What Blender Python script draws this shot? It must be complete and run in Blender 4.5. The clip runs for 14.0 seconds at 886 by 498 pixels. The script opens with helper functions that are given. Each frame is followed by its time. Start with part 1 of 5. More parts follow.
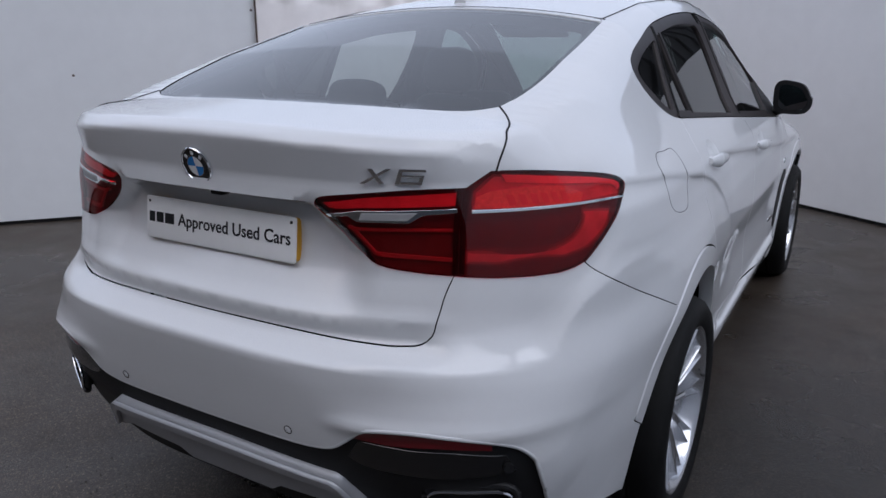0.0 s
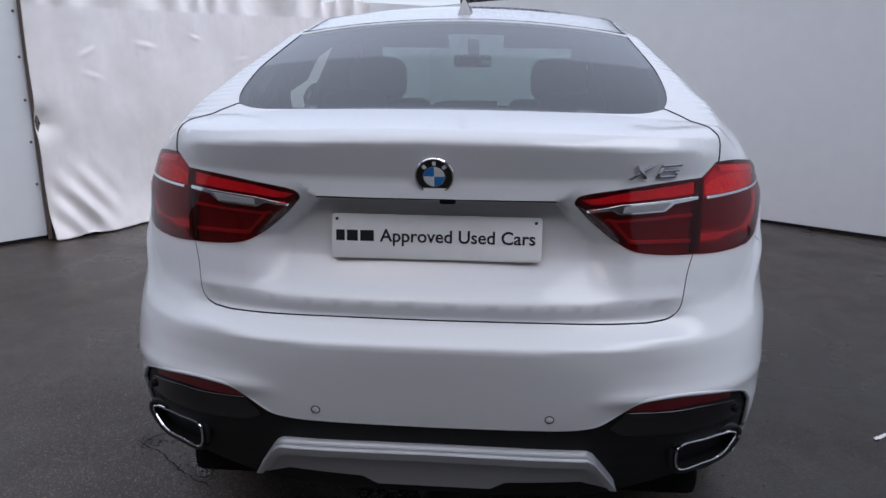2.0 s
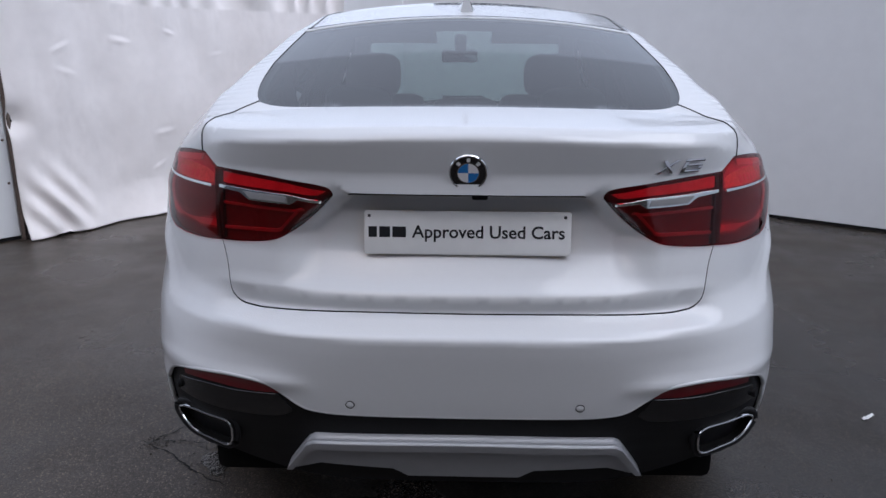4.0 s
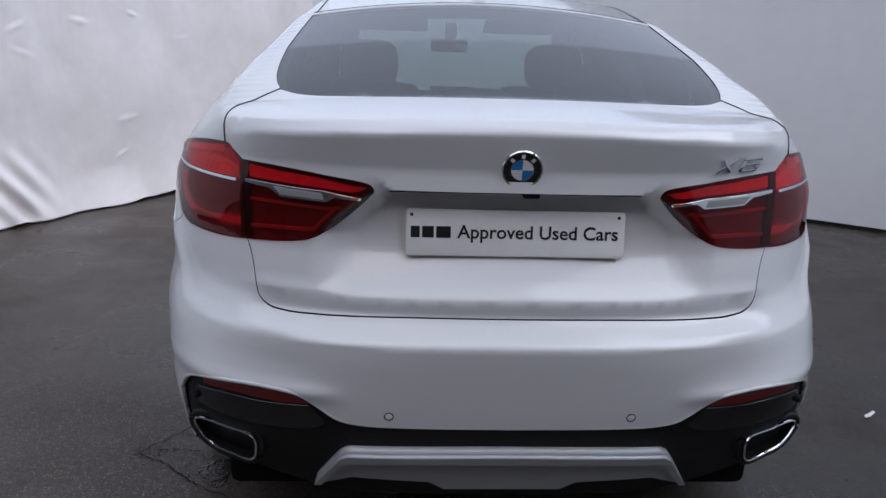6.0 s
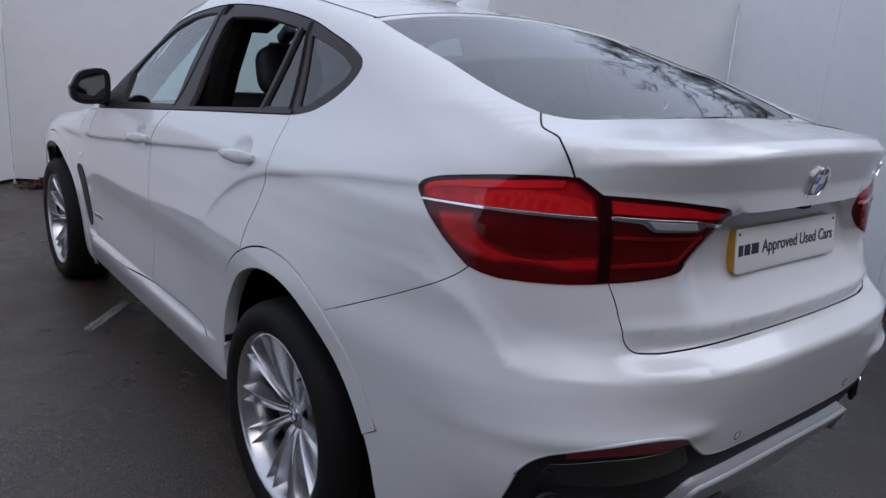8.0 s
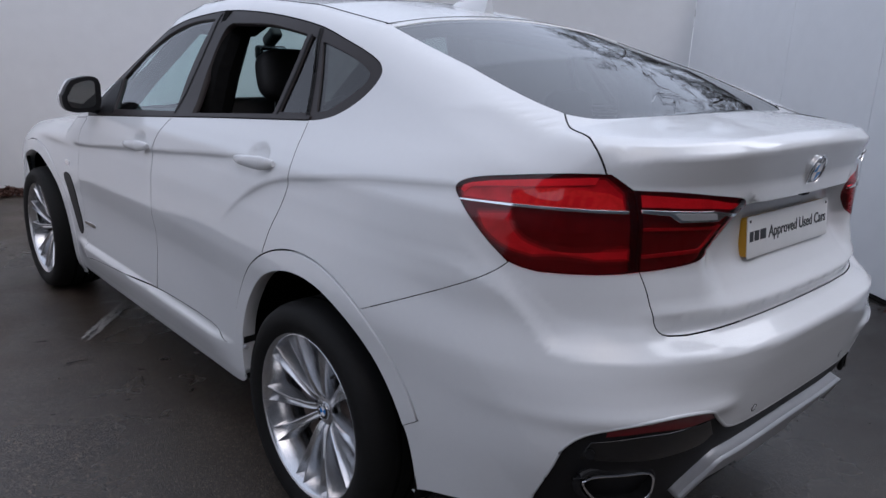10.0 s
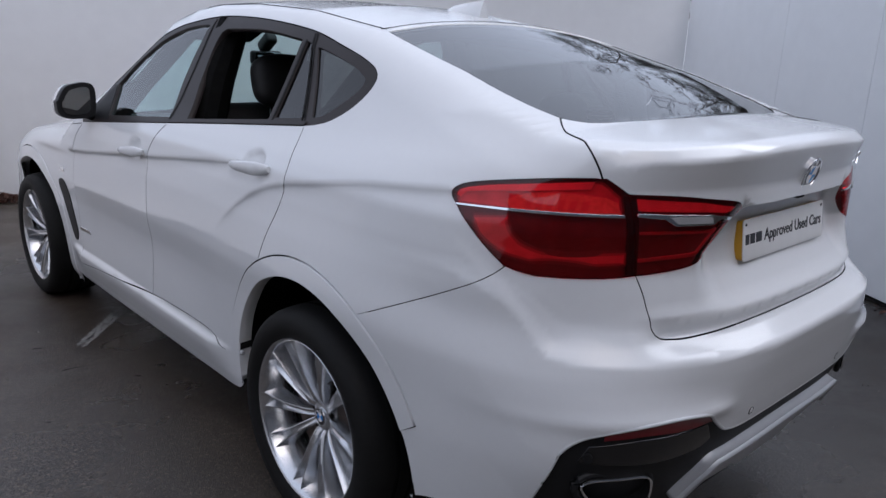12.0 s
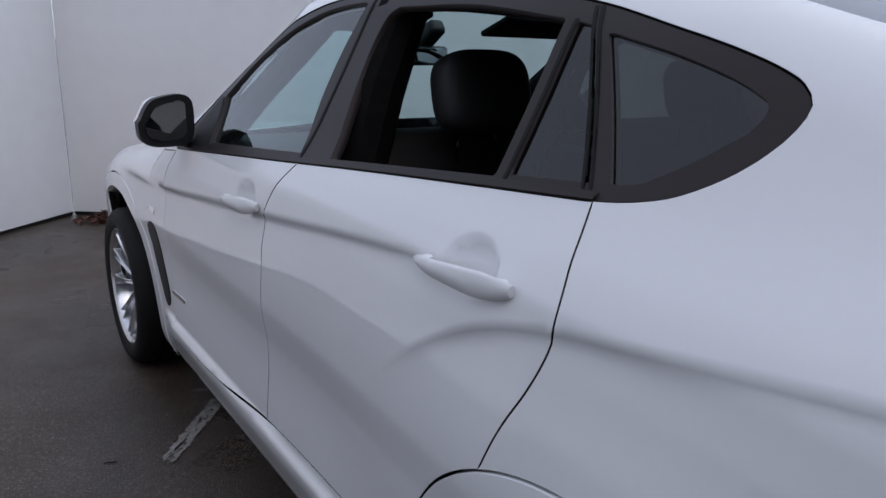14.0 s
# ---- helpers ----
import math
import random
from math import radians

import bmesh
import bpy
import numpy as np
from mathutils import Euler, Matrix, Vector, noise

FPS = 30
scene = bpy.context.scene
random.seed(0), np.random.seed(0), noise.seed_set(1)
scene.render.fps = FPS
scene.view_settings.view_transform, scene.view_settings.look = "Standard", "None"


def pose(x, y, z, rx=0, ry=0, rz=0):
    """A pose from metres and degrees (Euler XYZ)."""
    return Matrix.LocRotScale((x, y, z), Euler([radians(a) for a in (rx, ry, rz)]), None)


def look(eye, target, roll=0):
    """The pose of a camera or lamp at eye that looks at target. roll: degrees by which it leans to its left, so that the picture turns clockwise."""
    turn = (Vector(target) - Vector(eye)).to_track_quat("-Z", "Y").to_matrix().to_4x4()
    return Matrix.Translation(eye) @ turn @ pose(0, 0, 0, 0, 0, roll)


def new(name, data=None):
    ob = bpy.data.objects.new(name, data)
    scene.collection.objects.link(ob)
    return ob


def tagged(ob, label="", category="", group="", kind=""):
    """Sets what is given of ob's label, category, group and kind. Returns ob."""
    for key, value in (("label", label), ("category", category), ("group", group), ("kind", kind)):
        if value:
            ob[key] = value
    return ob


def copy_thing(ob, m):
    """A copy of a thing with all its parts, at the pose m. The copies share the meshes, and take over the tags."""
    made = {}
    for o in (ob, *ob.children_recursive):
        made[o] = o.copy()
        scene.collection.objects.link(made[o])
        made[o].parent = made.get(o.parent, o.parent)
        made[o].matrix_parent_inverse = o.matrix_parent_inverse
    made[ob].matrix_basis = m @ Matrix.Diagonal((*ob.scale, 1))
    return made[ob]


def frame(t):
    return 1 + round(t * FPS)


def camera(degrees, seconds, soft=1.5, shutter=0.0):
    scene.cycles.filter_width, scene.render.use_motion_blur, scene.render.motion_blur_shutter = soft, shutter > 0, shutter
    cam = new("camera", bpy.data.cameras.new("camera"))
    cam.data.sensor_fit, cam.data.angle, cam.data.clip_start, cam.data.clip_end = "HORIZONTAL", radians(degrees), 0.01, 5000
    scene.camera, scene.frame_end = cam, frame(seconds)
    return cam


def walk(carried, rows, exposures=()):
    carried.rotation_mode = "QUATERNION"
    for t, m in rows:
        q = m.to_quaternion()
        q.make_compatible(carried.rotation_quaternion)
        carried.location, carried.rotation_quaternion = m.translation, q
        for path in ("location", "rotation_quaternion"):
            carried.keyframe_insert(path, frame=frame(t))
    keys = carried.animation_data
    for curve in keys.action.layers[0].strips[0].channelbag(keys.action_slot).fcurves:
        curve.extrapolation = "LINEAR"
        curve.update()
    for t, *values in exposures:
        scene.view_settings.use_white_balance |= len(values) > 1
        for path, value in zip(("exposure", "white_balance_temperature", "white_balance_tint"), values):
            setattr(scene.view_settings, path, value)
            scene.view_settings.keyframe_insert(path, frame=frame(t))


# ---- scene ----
cam = camera(62.54, 14.0)
ROWS = [
    (0.00, 1.3774, -1.0903, 1.4950, 74.014, 0.139, 30.612),
    (0.50, 1.3241, -1.1129, 1.4848, 74.160, -0.243, 29.820),
    (1.00, 0.9776, -1.3251, 1.4654, 75.043, -2.120, 23.138),
    (1.50, 0.5372, -1.4709, 1.4588, 75.599, -1.459, 15.061),
    (2.00, 0.1499, -1.5982, 1.4960, 74.728, -0.447, 4.459),
    (2.50, 0.0035, -1.6362, 1.5090, 74.079, 0.040, 1.348),
    (3.00, -0.0187, -1.6384, 1.5178, 73.821, -0.357, 1.364),
    (5.50, -0.0397, -1.6290, 1.4871, 75.084, -0.139, 0.854),
    (6.00, -0.2540, -1.5182, 1.4961, 73.594, -1.722, -2.410),
    (6.50, -0.7417, -1.3483, 1.4751, 73.856, -2.073, -10.122),
    (7.00, -1.2011, -1.0927, 1.4490, 75.393, -4.384, -24.322),
    (7.50, -1.6111, -0.9045, 1.4645, 75.341, -3.750, -33.045),
    (8.00, -1.8717, -0.7344, 1.4579, 75.165, -3.760, -38.382),
    (8.20, -1.9633, -0.6983, 1.4633, 75.156, -3.629, -40.209),
    (10.50, -2.0750, -0.6745, 1.4867, 74.741, -2.333, -42.369),
    (11.00, -2.0754, -0.6739, 1.4896, 74.781, -2.084, -42.497),
    (11.50, -2.0769, -0.6740, 1.4895, 74.923, -2.066, -42.565),
    (12.00, -2.0728, -0.6734, 1.4880, 75.022, -2.165, -42.597),
    (12.50, -2.0707, -0.6545, 1.4928, 74.927, -2.015, -42.906),
    (13.00, -2.0365, -0.4867, 1.4695, 74.761, -1.957, -41.459),
    (13.50, -1.8349, -0.0133, 1.4639, 73.885, -1.028, -36.257),
    (14.00, -1.6051, 0.5742, 1.4642, 74.542, -1.592, -34.681),
]
walk(cam, [(t, pose(x, y, z, rx, ry, rz)) for t, x, y, z, rx, ry, rz in ROWS],
     exposures=[(0.0, 0.25, 5850, 14), (1.0, 0.32, 5850, 14), (3.0, 0.50, 5850, 14), (7.5, 0.33, 5850, 14), (11.0, 0.49, 5930, 14), (12.5, 0.53, 5900, 14), (14.0, 0.34, 5850, 14)])

from mathutils import geometry

# ---- sky, sun ----
world = bpy.data.worlds.new("overcast")
world.use_nodes = True
scene.world = world
wn, wl = world.node_tree.nodes, world.node_tree.links
sky = wn.new("ShaderNodeTexSky")
sky.sky_type = "NISHITA"
sky.sun_disc = False
sky.sun_elevation, sky.sun_rotation = radians(50), radians(200)
sky.air_density, sky.dust_density, sky.ozone_density = 1.0, 4.0, 1.0
cloud = wn.new("ShaderNodeMix")          # an even cloud cover over the clear sky
cloud.data_type = "RGBA"
cloud.inputs["Factor"].default_value = 0.7
cloud.inputs[7].default_value = (5.6, 5.8, 6.2, 1)
wl.new(sky.outputs[0], cloud.inputs[6])
wl.new(cloud.outputs[2], wn["Background"].inputs["Color"])
wn["Background"].inputs["Strength"].default_value = 0.13
sun = new("sun", bpy.data.lights.new("sun", "SUN"))
sun.data.energy, sun.data.angle, sun.data.color = 1.0, radians(50), (1.0, 0.98, 0.95)
sun.matrix_world = look((8.5, -3, 12), (0, 0, 0))


# ---- materials ----
def material(name, color, rough=0.5, metal=0.0, coat=0.0, vary=0.0, grain=30.0, bump=0.0, bump_scale=200.0, rough_vary=0.0):
    """A principled material with two scales of variation in colour, roughness and relief."""
    m = bpy.data.materials.new(name)
    m.use_nodes = True
    n, l = m.node_tree.nodes, m.node_tree.links
    b = n["Principled BSDF"]
    b.inputs["Base Color"].default_value = (*color, 1)
    b.inputs["Roughness"].default_value = rough
    b.inputs["Metallic"].default_value = metal
    b.inputs["Coat Weight"].default_value = coat
    b.inputs["Coat Roughness"].default_value = 0.05
    co = n.new("ShaderNodeTexCoord")

    def noise_at(scale, detail=4):
        t = n.new("ShaderNodeTexNoise")
        t.inputs["Scale"].default_value, t.inputs["Detail"].default_value = scale, detail
        l.new(co.outputs["Object"], t.inputs["Vector"])
        return t
    if vary:
        big, fine = noise_at(grain * 0.06), noise_at(grain)
        mix = n.new("ShaderNodeMath")
        mix.operation = "ADD"
        l.new(big.outputs["Fac"], mix.inputs[0])
        l.new(fine.outputs["Fac"], mix.inputs[1])
        r = n.new("ShaderNodeMapRange")
        r.inputs["From Min"].default_value, r.inputs["From Max"].default_value = 0.6, 1.4
        r.inputs["To Min"].default_value, r.inputs["To Max"].default_value = 1 - vary, 1 + vary
        l.new(mix.outputs[0], r.inputs["Value"])
        v = n.new("ShaderNodeVectorMath")
        v.operation = "SCALE"
        v.inputs[0].default_value = color
        l.new(r.outputs[0], v.inputs["Scale"])
        l.new(v.outputs[0], b.inputs["Base Color"])
    if rough_vary:
        t = noise_at(grain * 0.15)
        r = n.new("ShaderNodeMapRange")
        r.inputs["From Min"].default_value, r.inputs["From Max"].default_value = 0.3, 0.7
        r.inputs["To Min"].default_value, r.inputs["To Max"].default_value = max(0.02, rough - rough_vary), min(1, rough + rough_vary)
        l.new(t.outputs["Fac"], r.inputs["Value"])
        l.new(r.outputs[0], b.inputs["Roughness"])
    if bump:
        t = noise_at(bump_scale, 6)
        k = n.new("ShaderNodeBump")
        k.inputs["Strength"].default_value, k.inputs["Distance"].default_value = bump, 0.01
        l.new(t.outputs["Fac"], k.inputs["Height"])
        l.new(k.outputs[0], b.inputs["Normal"])
    return m


def pane_material(name, tint, gloss=1.0):
    """A clear coloured sheet: light goes straight through it, and it mirrors by its Fresnel."""
    m = bpy.data.materials.new(name)
    m.use_nodes = True
    n, l = m.node_tree.nodes, m.node_tree.links
    n.remove(n["Principled BSDF"])
    tr, gl, lw, pw, fr, mx = (n.new(k) for k in ("ShaderNodeBsdfTransparent", "ShaderNodeBsdfGlossy", "ShaderNodeLayerWeight", "ShaderNodeMath", "ShaderNodeMapRange", "ShaderNodeMixShader"))
    tr.inputs[0].default_value = (*tint, 1)
    gl.inputs["Roughness"].default_value = 0.015
    gl.inputs[0].default_value = (gloss, gloss, gloss, 1)
    lw.inputs["Blend"].default_value = 0.5
    pw.operation = "POWER"
    pw.inputs[1].default_value = 4.2
    fr.inputs["To Min"].default_value, fr.inputs["To Max"].default_value = 0.06, 1.0
    l.new(lw.outputs["Facing"], pw.inputs[0])
    l.new(pw.outputs[0], fr.inputs["Value"])
    l.new(fr.outputs[0], mx.inputs[0])
    l.new(tr.outputs[0], mx.inputs[1])
    l.new(gl.outputs[0], mx.inputs[2])
    l.new(mx.outputs[0], n["Material Output"].inputs["Surface"])
    return m


PAINT = material("white_paint", (0.68, 0.69, 0.70), 0.35, coat=1.0, vary=0.012, grain=60)
PAINT.node_tree.nodes["Principled BSDF"].inputs["Specular IOR Level"].default_value = 0.05
BLACK = material("black_plastic", (0.009, 0.009, 0.010), 0.55, vary=0.25, grain=90, bump=0.05, bump_scale=900)


def rain_beads(m):
    """Small drops that lie on the upward faces of the paint."""
    n, l = m.node_tree.nodes, m.node_tree.links
    geo, sep, up, vor, cap, k = (n.new(i) for i in ("ShaderNodeNewGeometry", "ShaderNodeSeparateXYZ", "ShaderNodeMapRange", "ShaderNodeTexVoronoi", "ShaderNodeMapRange", "ShaderNodeBump"))
    co = n.new("ShaderNodeTexCoord")
    l.new(co.outputs["Object"], vor.inputs["Vector"])
    vor.inputs["Scale"].default_value = 150
    l.new(geo.outputs["Normal"], sep.inputs[0])
    up.inputs["From Min"].default_value, up.inputs["From Max"].default_value = 0.80, 0.97
    up.inputs["To Max"].default_value = 0.30
    l.new(sep.outputs["Z"], up.inputs["Value"])
    cap.inputs["From Min"].default_value, cap.inputs["From Max"].default_value = 0.05, 0.45
    cap.inputs["To Min"].default_value, cap.inputs["To Max"].default_value = 1.0, 0.0
    l.new(vor.outputs["Distance"], cap.inputs["Value"])
    k.inputs["Distance"].default_value = 0.0012
    l.new(up.outputs[0], k.inputs["Strength"])
    l.new(cap.outputs[0], k.inputs["Height"])
    b = n["Principled BSDF"]
    l.new(k.outputs[0], b.inputs["Normal"])
    l.new(k.outputs[0], b.inputs["Coat Normal"])


rain_beads(PAINT)
GLOSS = material("gloss_black", (0.010, 0.010, 0.011), 0.12, coat=0.3, vary=0.1)
TRIM = material("grey_window_trim", (0.022, 0.017, 0.0165), 0.42, vary=0.1, grain=80)
TRIM.node_tree.nodes["Principled BSDF"].inputs["Specular IOR Level"].default_value = 0.22
BLACK.node_tree.nodes["Principled BSDF"].inputs["Specular IOR Level"].default_value = 0.3
RUBBER = material("rubber", (0.008, 0.008, 0.008), 0.7, vary=0.25, grain=70, bump=0.15, bump_scale=400)
RUBBER.node_tree.nodes["Principled BSDF"].inputs["Specular IOR Level"].default_value = 0.2
CHROME = material("chrome", (0.82, 0.83, 0.85), 0.08, metal=1.0)
ALLOY = material("silver_alloy", (0.60, 0.61, 0.63), 0.22, metal=0.9, vary=0.06, grain=50)
SILVER = material("silver_plastic", (0.40, 0.41, 0.43), 0.36, metal=0.25, vary=0.05)
DARK = material("dark_lining", (0.010, 0.010, 0.010), 0.9, vary=0.3)
DARK.node_tree.nodes["Principled BSDF"].inputs["Specular IOR Level"].default_value = 0.05
LEATHER = material("black_leather", (0.011, 0.010, 0.010), 0.65, vary=0.3, grain=60, bump=0.15, bump_scale=300)
WHITE_PLATE = material("white_plate", (0.80, 0.80, 0.79), 0.35, vary=0.03)
YELLOW = material("yellow_plate", (0.62, 0.33, 0.02), 0.45, vary=0.08)
INK = material("black_ink", (0.012, 0.012, 0.014), 0.4)
BLUE = material("badge_blue", (0.02, 0.20, 0.55), 0.2, coat=0.8)
ENAMEL = material("badge_white", (0.78, 0.79, 0.8), 0.2, coat=0.8)
GLASS = pane_material("clear_glass", (0.62, 0.80, 0.78))
PRIVACY = pane_material("dark_glass", (0.110, 0.106, 0.104), 0.8)
REAR_GLASS = pane_material("rear_glass", (0.30, 0.355, 0.34))
LENS = pane_material("red_lens", (0.88, 0.115, 0.15), 0.6)
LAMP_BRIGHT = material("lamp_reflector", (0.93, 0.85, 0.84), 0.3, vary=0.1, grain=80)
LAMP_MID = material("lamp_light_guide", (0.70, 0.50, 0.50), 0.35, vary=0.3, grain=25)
# darker guide tones: edge shading by colour, and the thin inner guides
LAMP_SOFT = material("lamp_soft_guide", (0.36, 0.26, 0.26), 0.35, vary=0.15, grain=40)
LAMP_EDGE_SHADE = material("lamp_edge_shade", (0.17, 0.13, 0.13), 0.35, vary=0.15, grain=40)
LAMP_RIB = material("lamp_rib", (0.72, 0.62, 0.50), 0.35, vary=0.1)
LAMP_DARK = material("lamp_housing", (0.12, 0.09, 0.095), 0.4, vary=0.3)
LAMP_BLACK = material("lamp_divider", (0.015, 0.012, 0.013), 0.3, vary=0.2)
LAMP_GLOW = material("lamp_bowl", (0.80, 0.95, 0.60), 0.25, vary=0.25, grain=120)
MIRROR = material("mirror", (0.40, 0.42, 0.43), 0.02, metal=1.0)
WALL = material("white_wall_panel", (0.76, 0.77, 0.78), 0.42, vary=0.035, grain=7, bump=0.03, bump_scale=14, rough_vary=0.08)
TARP = material("white_tarpaulin", (0.93, 0.885, 0.865), 0.48, vary=0.05, grain=9, bump=0.06, bump_scale=25)
CLADDING = material("dark_cladding", (0.045, 0.048, 0.052), 0.5, vary=0.12, grain=12)
METAL = material("rusty_steel", (0.12, 0.09, 0.075), 0.7, vary=0.4, grain=40)
MARK = material("worn_road_paint", (0.20, 0.195, 0.185), 0.8, vary=0.4, grain=60, bump=0.2, bump_scale=200)
BARK = material("bark", (0.035, 0.030, 0.026), 0.9, vary=0.4, grain=20)
LEAF = material("brown_leaves", (0.09, 0.040, 0.028), 0.8, vary=0.5, grain=40)


def asphalt_material():
    """Worn asphalt: stone grain, broad stains, and damp patches that shine."""
    m = material("asphalt", (0.047, 0.046, 0.047), 0.62)
    n, l = m.node_tree.nodes, m.node_tree.links
    b = n["Principled BSDF"]
    co = n.new("ShaderNodeTexCoord")

    def tex(scale, detail, rough=0.6):
        t = n.new("ShaderNodeTexNoise")
        t.inputs["Scale"].default_value, t.inputs["Detail"].default_value, t.inputs["Roughness"].default_value = scale, detail, rough
        l.new(co.outputs["Object"], t.inputs["Vector"])
        return t

    def remap(src, a, c, lo, hi):
        r = n.new("ShaderNodeMapRange")
        for k, v in zip(("From Min", "From Max", "To Min", "To Max"), (a, c, lo, hi)):
            r.inputs[k].default_value = v
        l.new(src, r.inputs["Value"])
        return r.outputs[0]

    def times(a, c):
        k = n.new("ShaderNodeMath")
        k.operation = "MULTIPLY"
        l.new(a, k.inputs[0])
        l.new(c, k.inputs[1])
        return k.outputs[0]
    stains, patches, stones = tex(0.7, 5), tex(2.3, 5), tex(230, 3)
    grit = n.new("ShaderNodeTexVoronoi")
    grit.inputs["Scale"].default_value = 140
    l.new(co.outputs["Object"], grit.inputs["Vector"])
    shade = times(times(remap(stains.outputs["Fac"], 0.3, 0.7, 0.72, 1.25), remap(patches.outputs["Fac"], 0.3, 0.7, 0.82, 1.15)),
                  times(remap(stones.outputs["Fac"], 0.3, 0.75, 0.55, 1.5), remap(grit.outputs["Color"], 0.1, 0.95, 0.62, 1.4)))
    chips = n.new("ShaderNodeTexVoronoi")
    chips.inputs["Scale"].default_value = 200
    l.new(co.outputs["Object"], chips.inputs["Vector"])
    tone = n.new("ShaderNodeSeparateColor")
    l.new(chips.outputs["Color"], tone.inputs[0])
    shade = times(shade, remap(tone.outputs[0], 0.78, 0.99, 1.0, 3.6))
    gap = n.new("ShaderNodeVectorMath")      # one broad ragged patch by the right-hand wall has a darker colour
    gap.operation = "DISTANCE"
    gap.inputs[1].default_value = (3.0, 0.4, 0)
    l.new(co.outputs["Object"], gap.inputs[0])
    ragged = n.new("ShaderNodeMath")
    ragged.operation = "ADD"
    l.new(gap.outputs["Value"], ragged.inputs[0])
    l.new(remap(tex(0.9, 5).outputs["Fac"], 0.2, 0.8, -1.3, 1.3), ragged.inputs[1])
    darker = remap(ragged.outputs[0], 1.6, 3.6, 0.54, 1.0)
    shade = times(shade, darker)
    v = n.new("ShaderNodeVectorMath")
    v.operation = "SCALE"
    v.inputs[0].default_value = (0.0368, 0.0285, 0.0214)
    l.new(shade, v.inputs["Scale"])
    l.new(v.outputs[0], b.inputs["Base Color"])
    l.new(remap(stains.outputs["Fac"], 0.42, 0.62, 0.27, 0.58), b.inputs["Roughness"])
    k = n.new("ShaderNodeBump")
    k.inputs["Strength"].default_value, k.inputs["Distance"].default_value = 0.7, 0.005
    l.new(times(stones.outputs["Fac"], remap(grit.outputs["Distance"], 0, 0.6, 1, 0.4)), k.inputs["Height"])
    l.new(k.outputs[0], b.inputs["Normal"])
    return m


ASPHALT = asphalt_material()


# ---- mesh helpers ----
def mesh_of(name, verts, faces, mat, smooth=False):
    me = bpy.data.meshes.new(name)
    me.from_pydata([tuple(map(float, v)) for v in verts], [], [tuple(map(int, f)) for f in faces])
    me.materials.append(mat)
    if smooth:
        me.polygons.foreach_set("use_smooth", [True] * len(me.polygons))
    me.update()
    return me


def part(name, bm, mat, parent=None, label="", smooth=True, angle=35):
    """Links a bmesh, or a mesh, as one object under a thing or a part."""
    if isinstance(bm, bmesh.types.BMesh):
        me = bpy.data.meshes.new(name)
        bm.normal_update()
        bm.to_mesh(me)
        bm.free()
        me.materials.append(mat)
        if smooth:
            me.polygons.foreach_set("use_smooth", [True] * len(me.polygons))
            me.set_sharp_from_angle(angle=radians(angle))
    else:
        me = bm
    ob = new(name, me)
    if parent is not None:
        ob.parent = parent
    return tagged(ob, label)


def box(size, at=(0, 0, 0), bevel=0.0, m=None, segments=2):
    bm = bmesh.new()
    bmesh.ops.create_cube(bm, size=1)
    bmesh.ops.scale(bm, vec=size, verts=bm.verts)
    if bevel:
        bmesh.ops.bevel(bm, geom=bm.edges[:], offset=bevel, segments=segments, affect="EDGES", profile=0.5)
    bmesh.ops.translate(bm, vec=at, verts=bm.verts)
    if m is not None:
        bmesh.ops.transform(bm, matrix=m, verts=bm.verts)
    return bm


def lathe(profile, steps=64, m=None):
    """Turns a closed profile of (radius, along) round the x axis."""
    a = np.linspace(0, 2 * np.pi, steps, endpoint=False)
    k = len(profile)
    verts = [(s, r * math.cos(t), r * math.sin(t)) for t in a for r, s in profile]
    faces = [(i * k + j, i * k + (j + 1) % k, ((i + 1) % steps) * k + (j + 1) % k, ((i + 1) % steps) * k + j) for i in range(steps) for j in range(k)]
    bm = bmesh.new()
    vs = [bm.verts.new(v) for v in verts]
    for f in faces:
        bm.faces.new([vs[i] for i in f])
    bmesh.ops.recalc_face_normals(bm, faces=bm.faces)
    if m is not None:
        bmesh.ops.transform(bm, matrix=m, verts=bm.verts)
    return bm


def prism(outline, depth, bevel=0.0, m=None):
    """A flat outline in x, z, given depth along y (from -depth to 0)."""
    bm = bmesh.new()
    f = bm.faces.new([bm.verts.new((x, 0, z)) for x, z in outline])
    r = bmesh.ops.extrude_face_region(bm, geom=[f])
    bmesh.ops.translate(bm, vec=(0, -depth, 0), verts=[v for v in r["geom"] if isinstance(v, bmesh.types.BMVert)])
    bmesh.ops.recalc_face_normals(bm, faces=bm.faces)
    if bevel:
        bmesh.ops.bevel(bm, geom=bm.edges[:], offset=bevel, segments=2, affect="EDGES", profile=0.5)
    if m is not None:
        bmesh.ops.transform(bm, matrix=m, verts=bm.verts)
    return bm


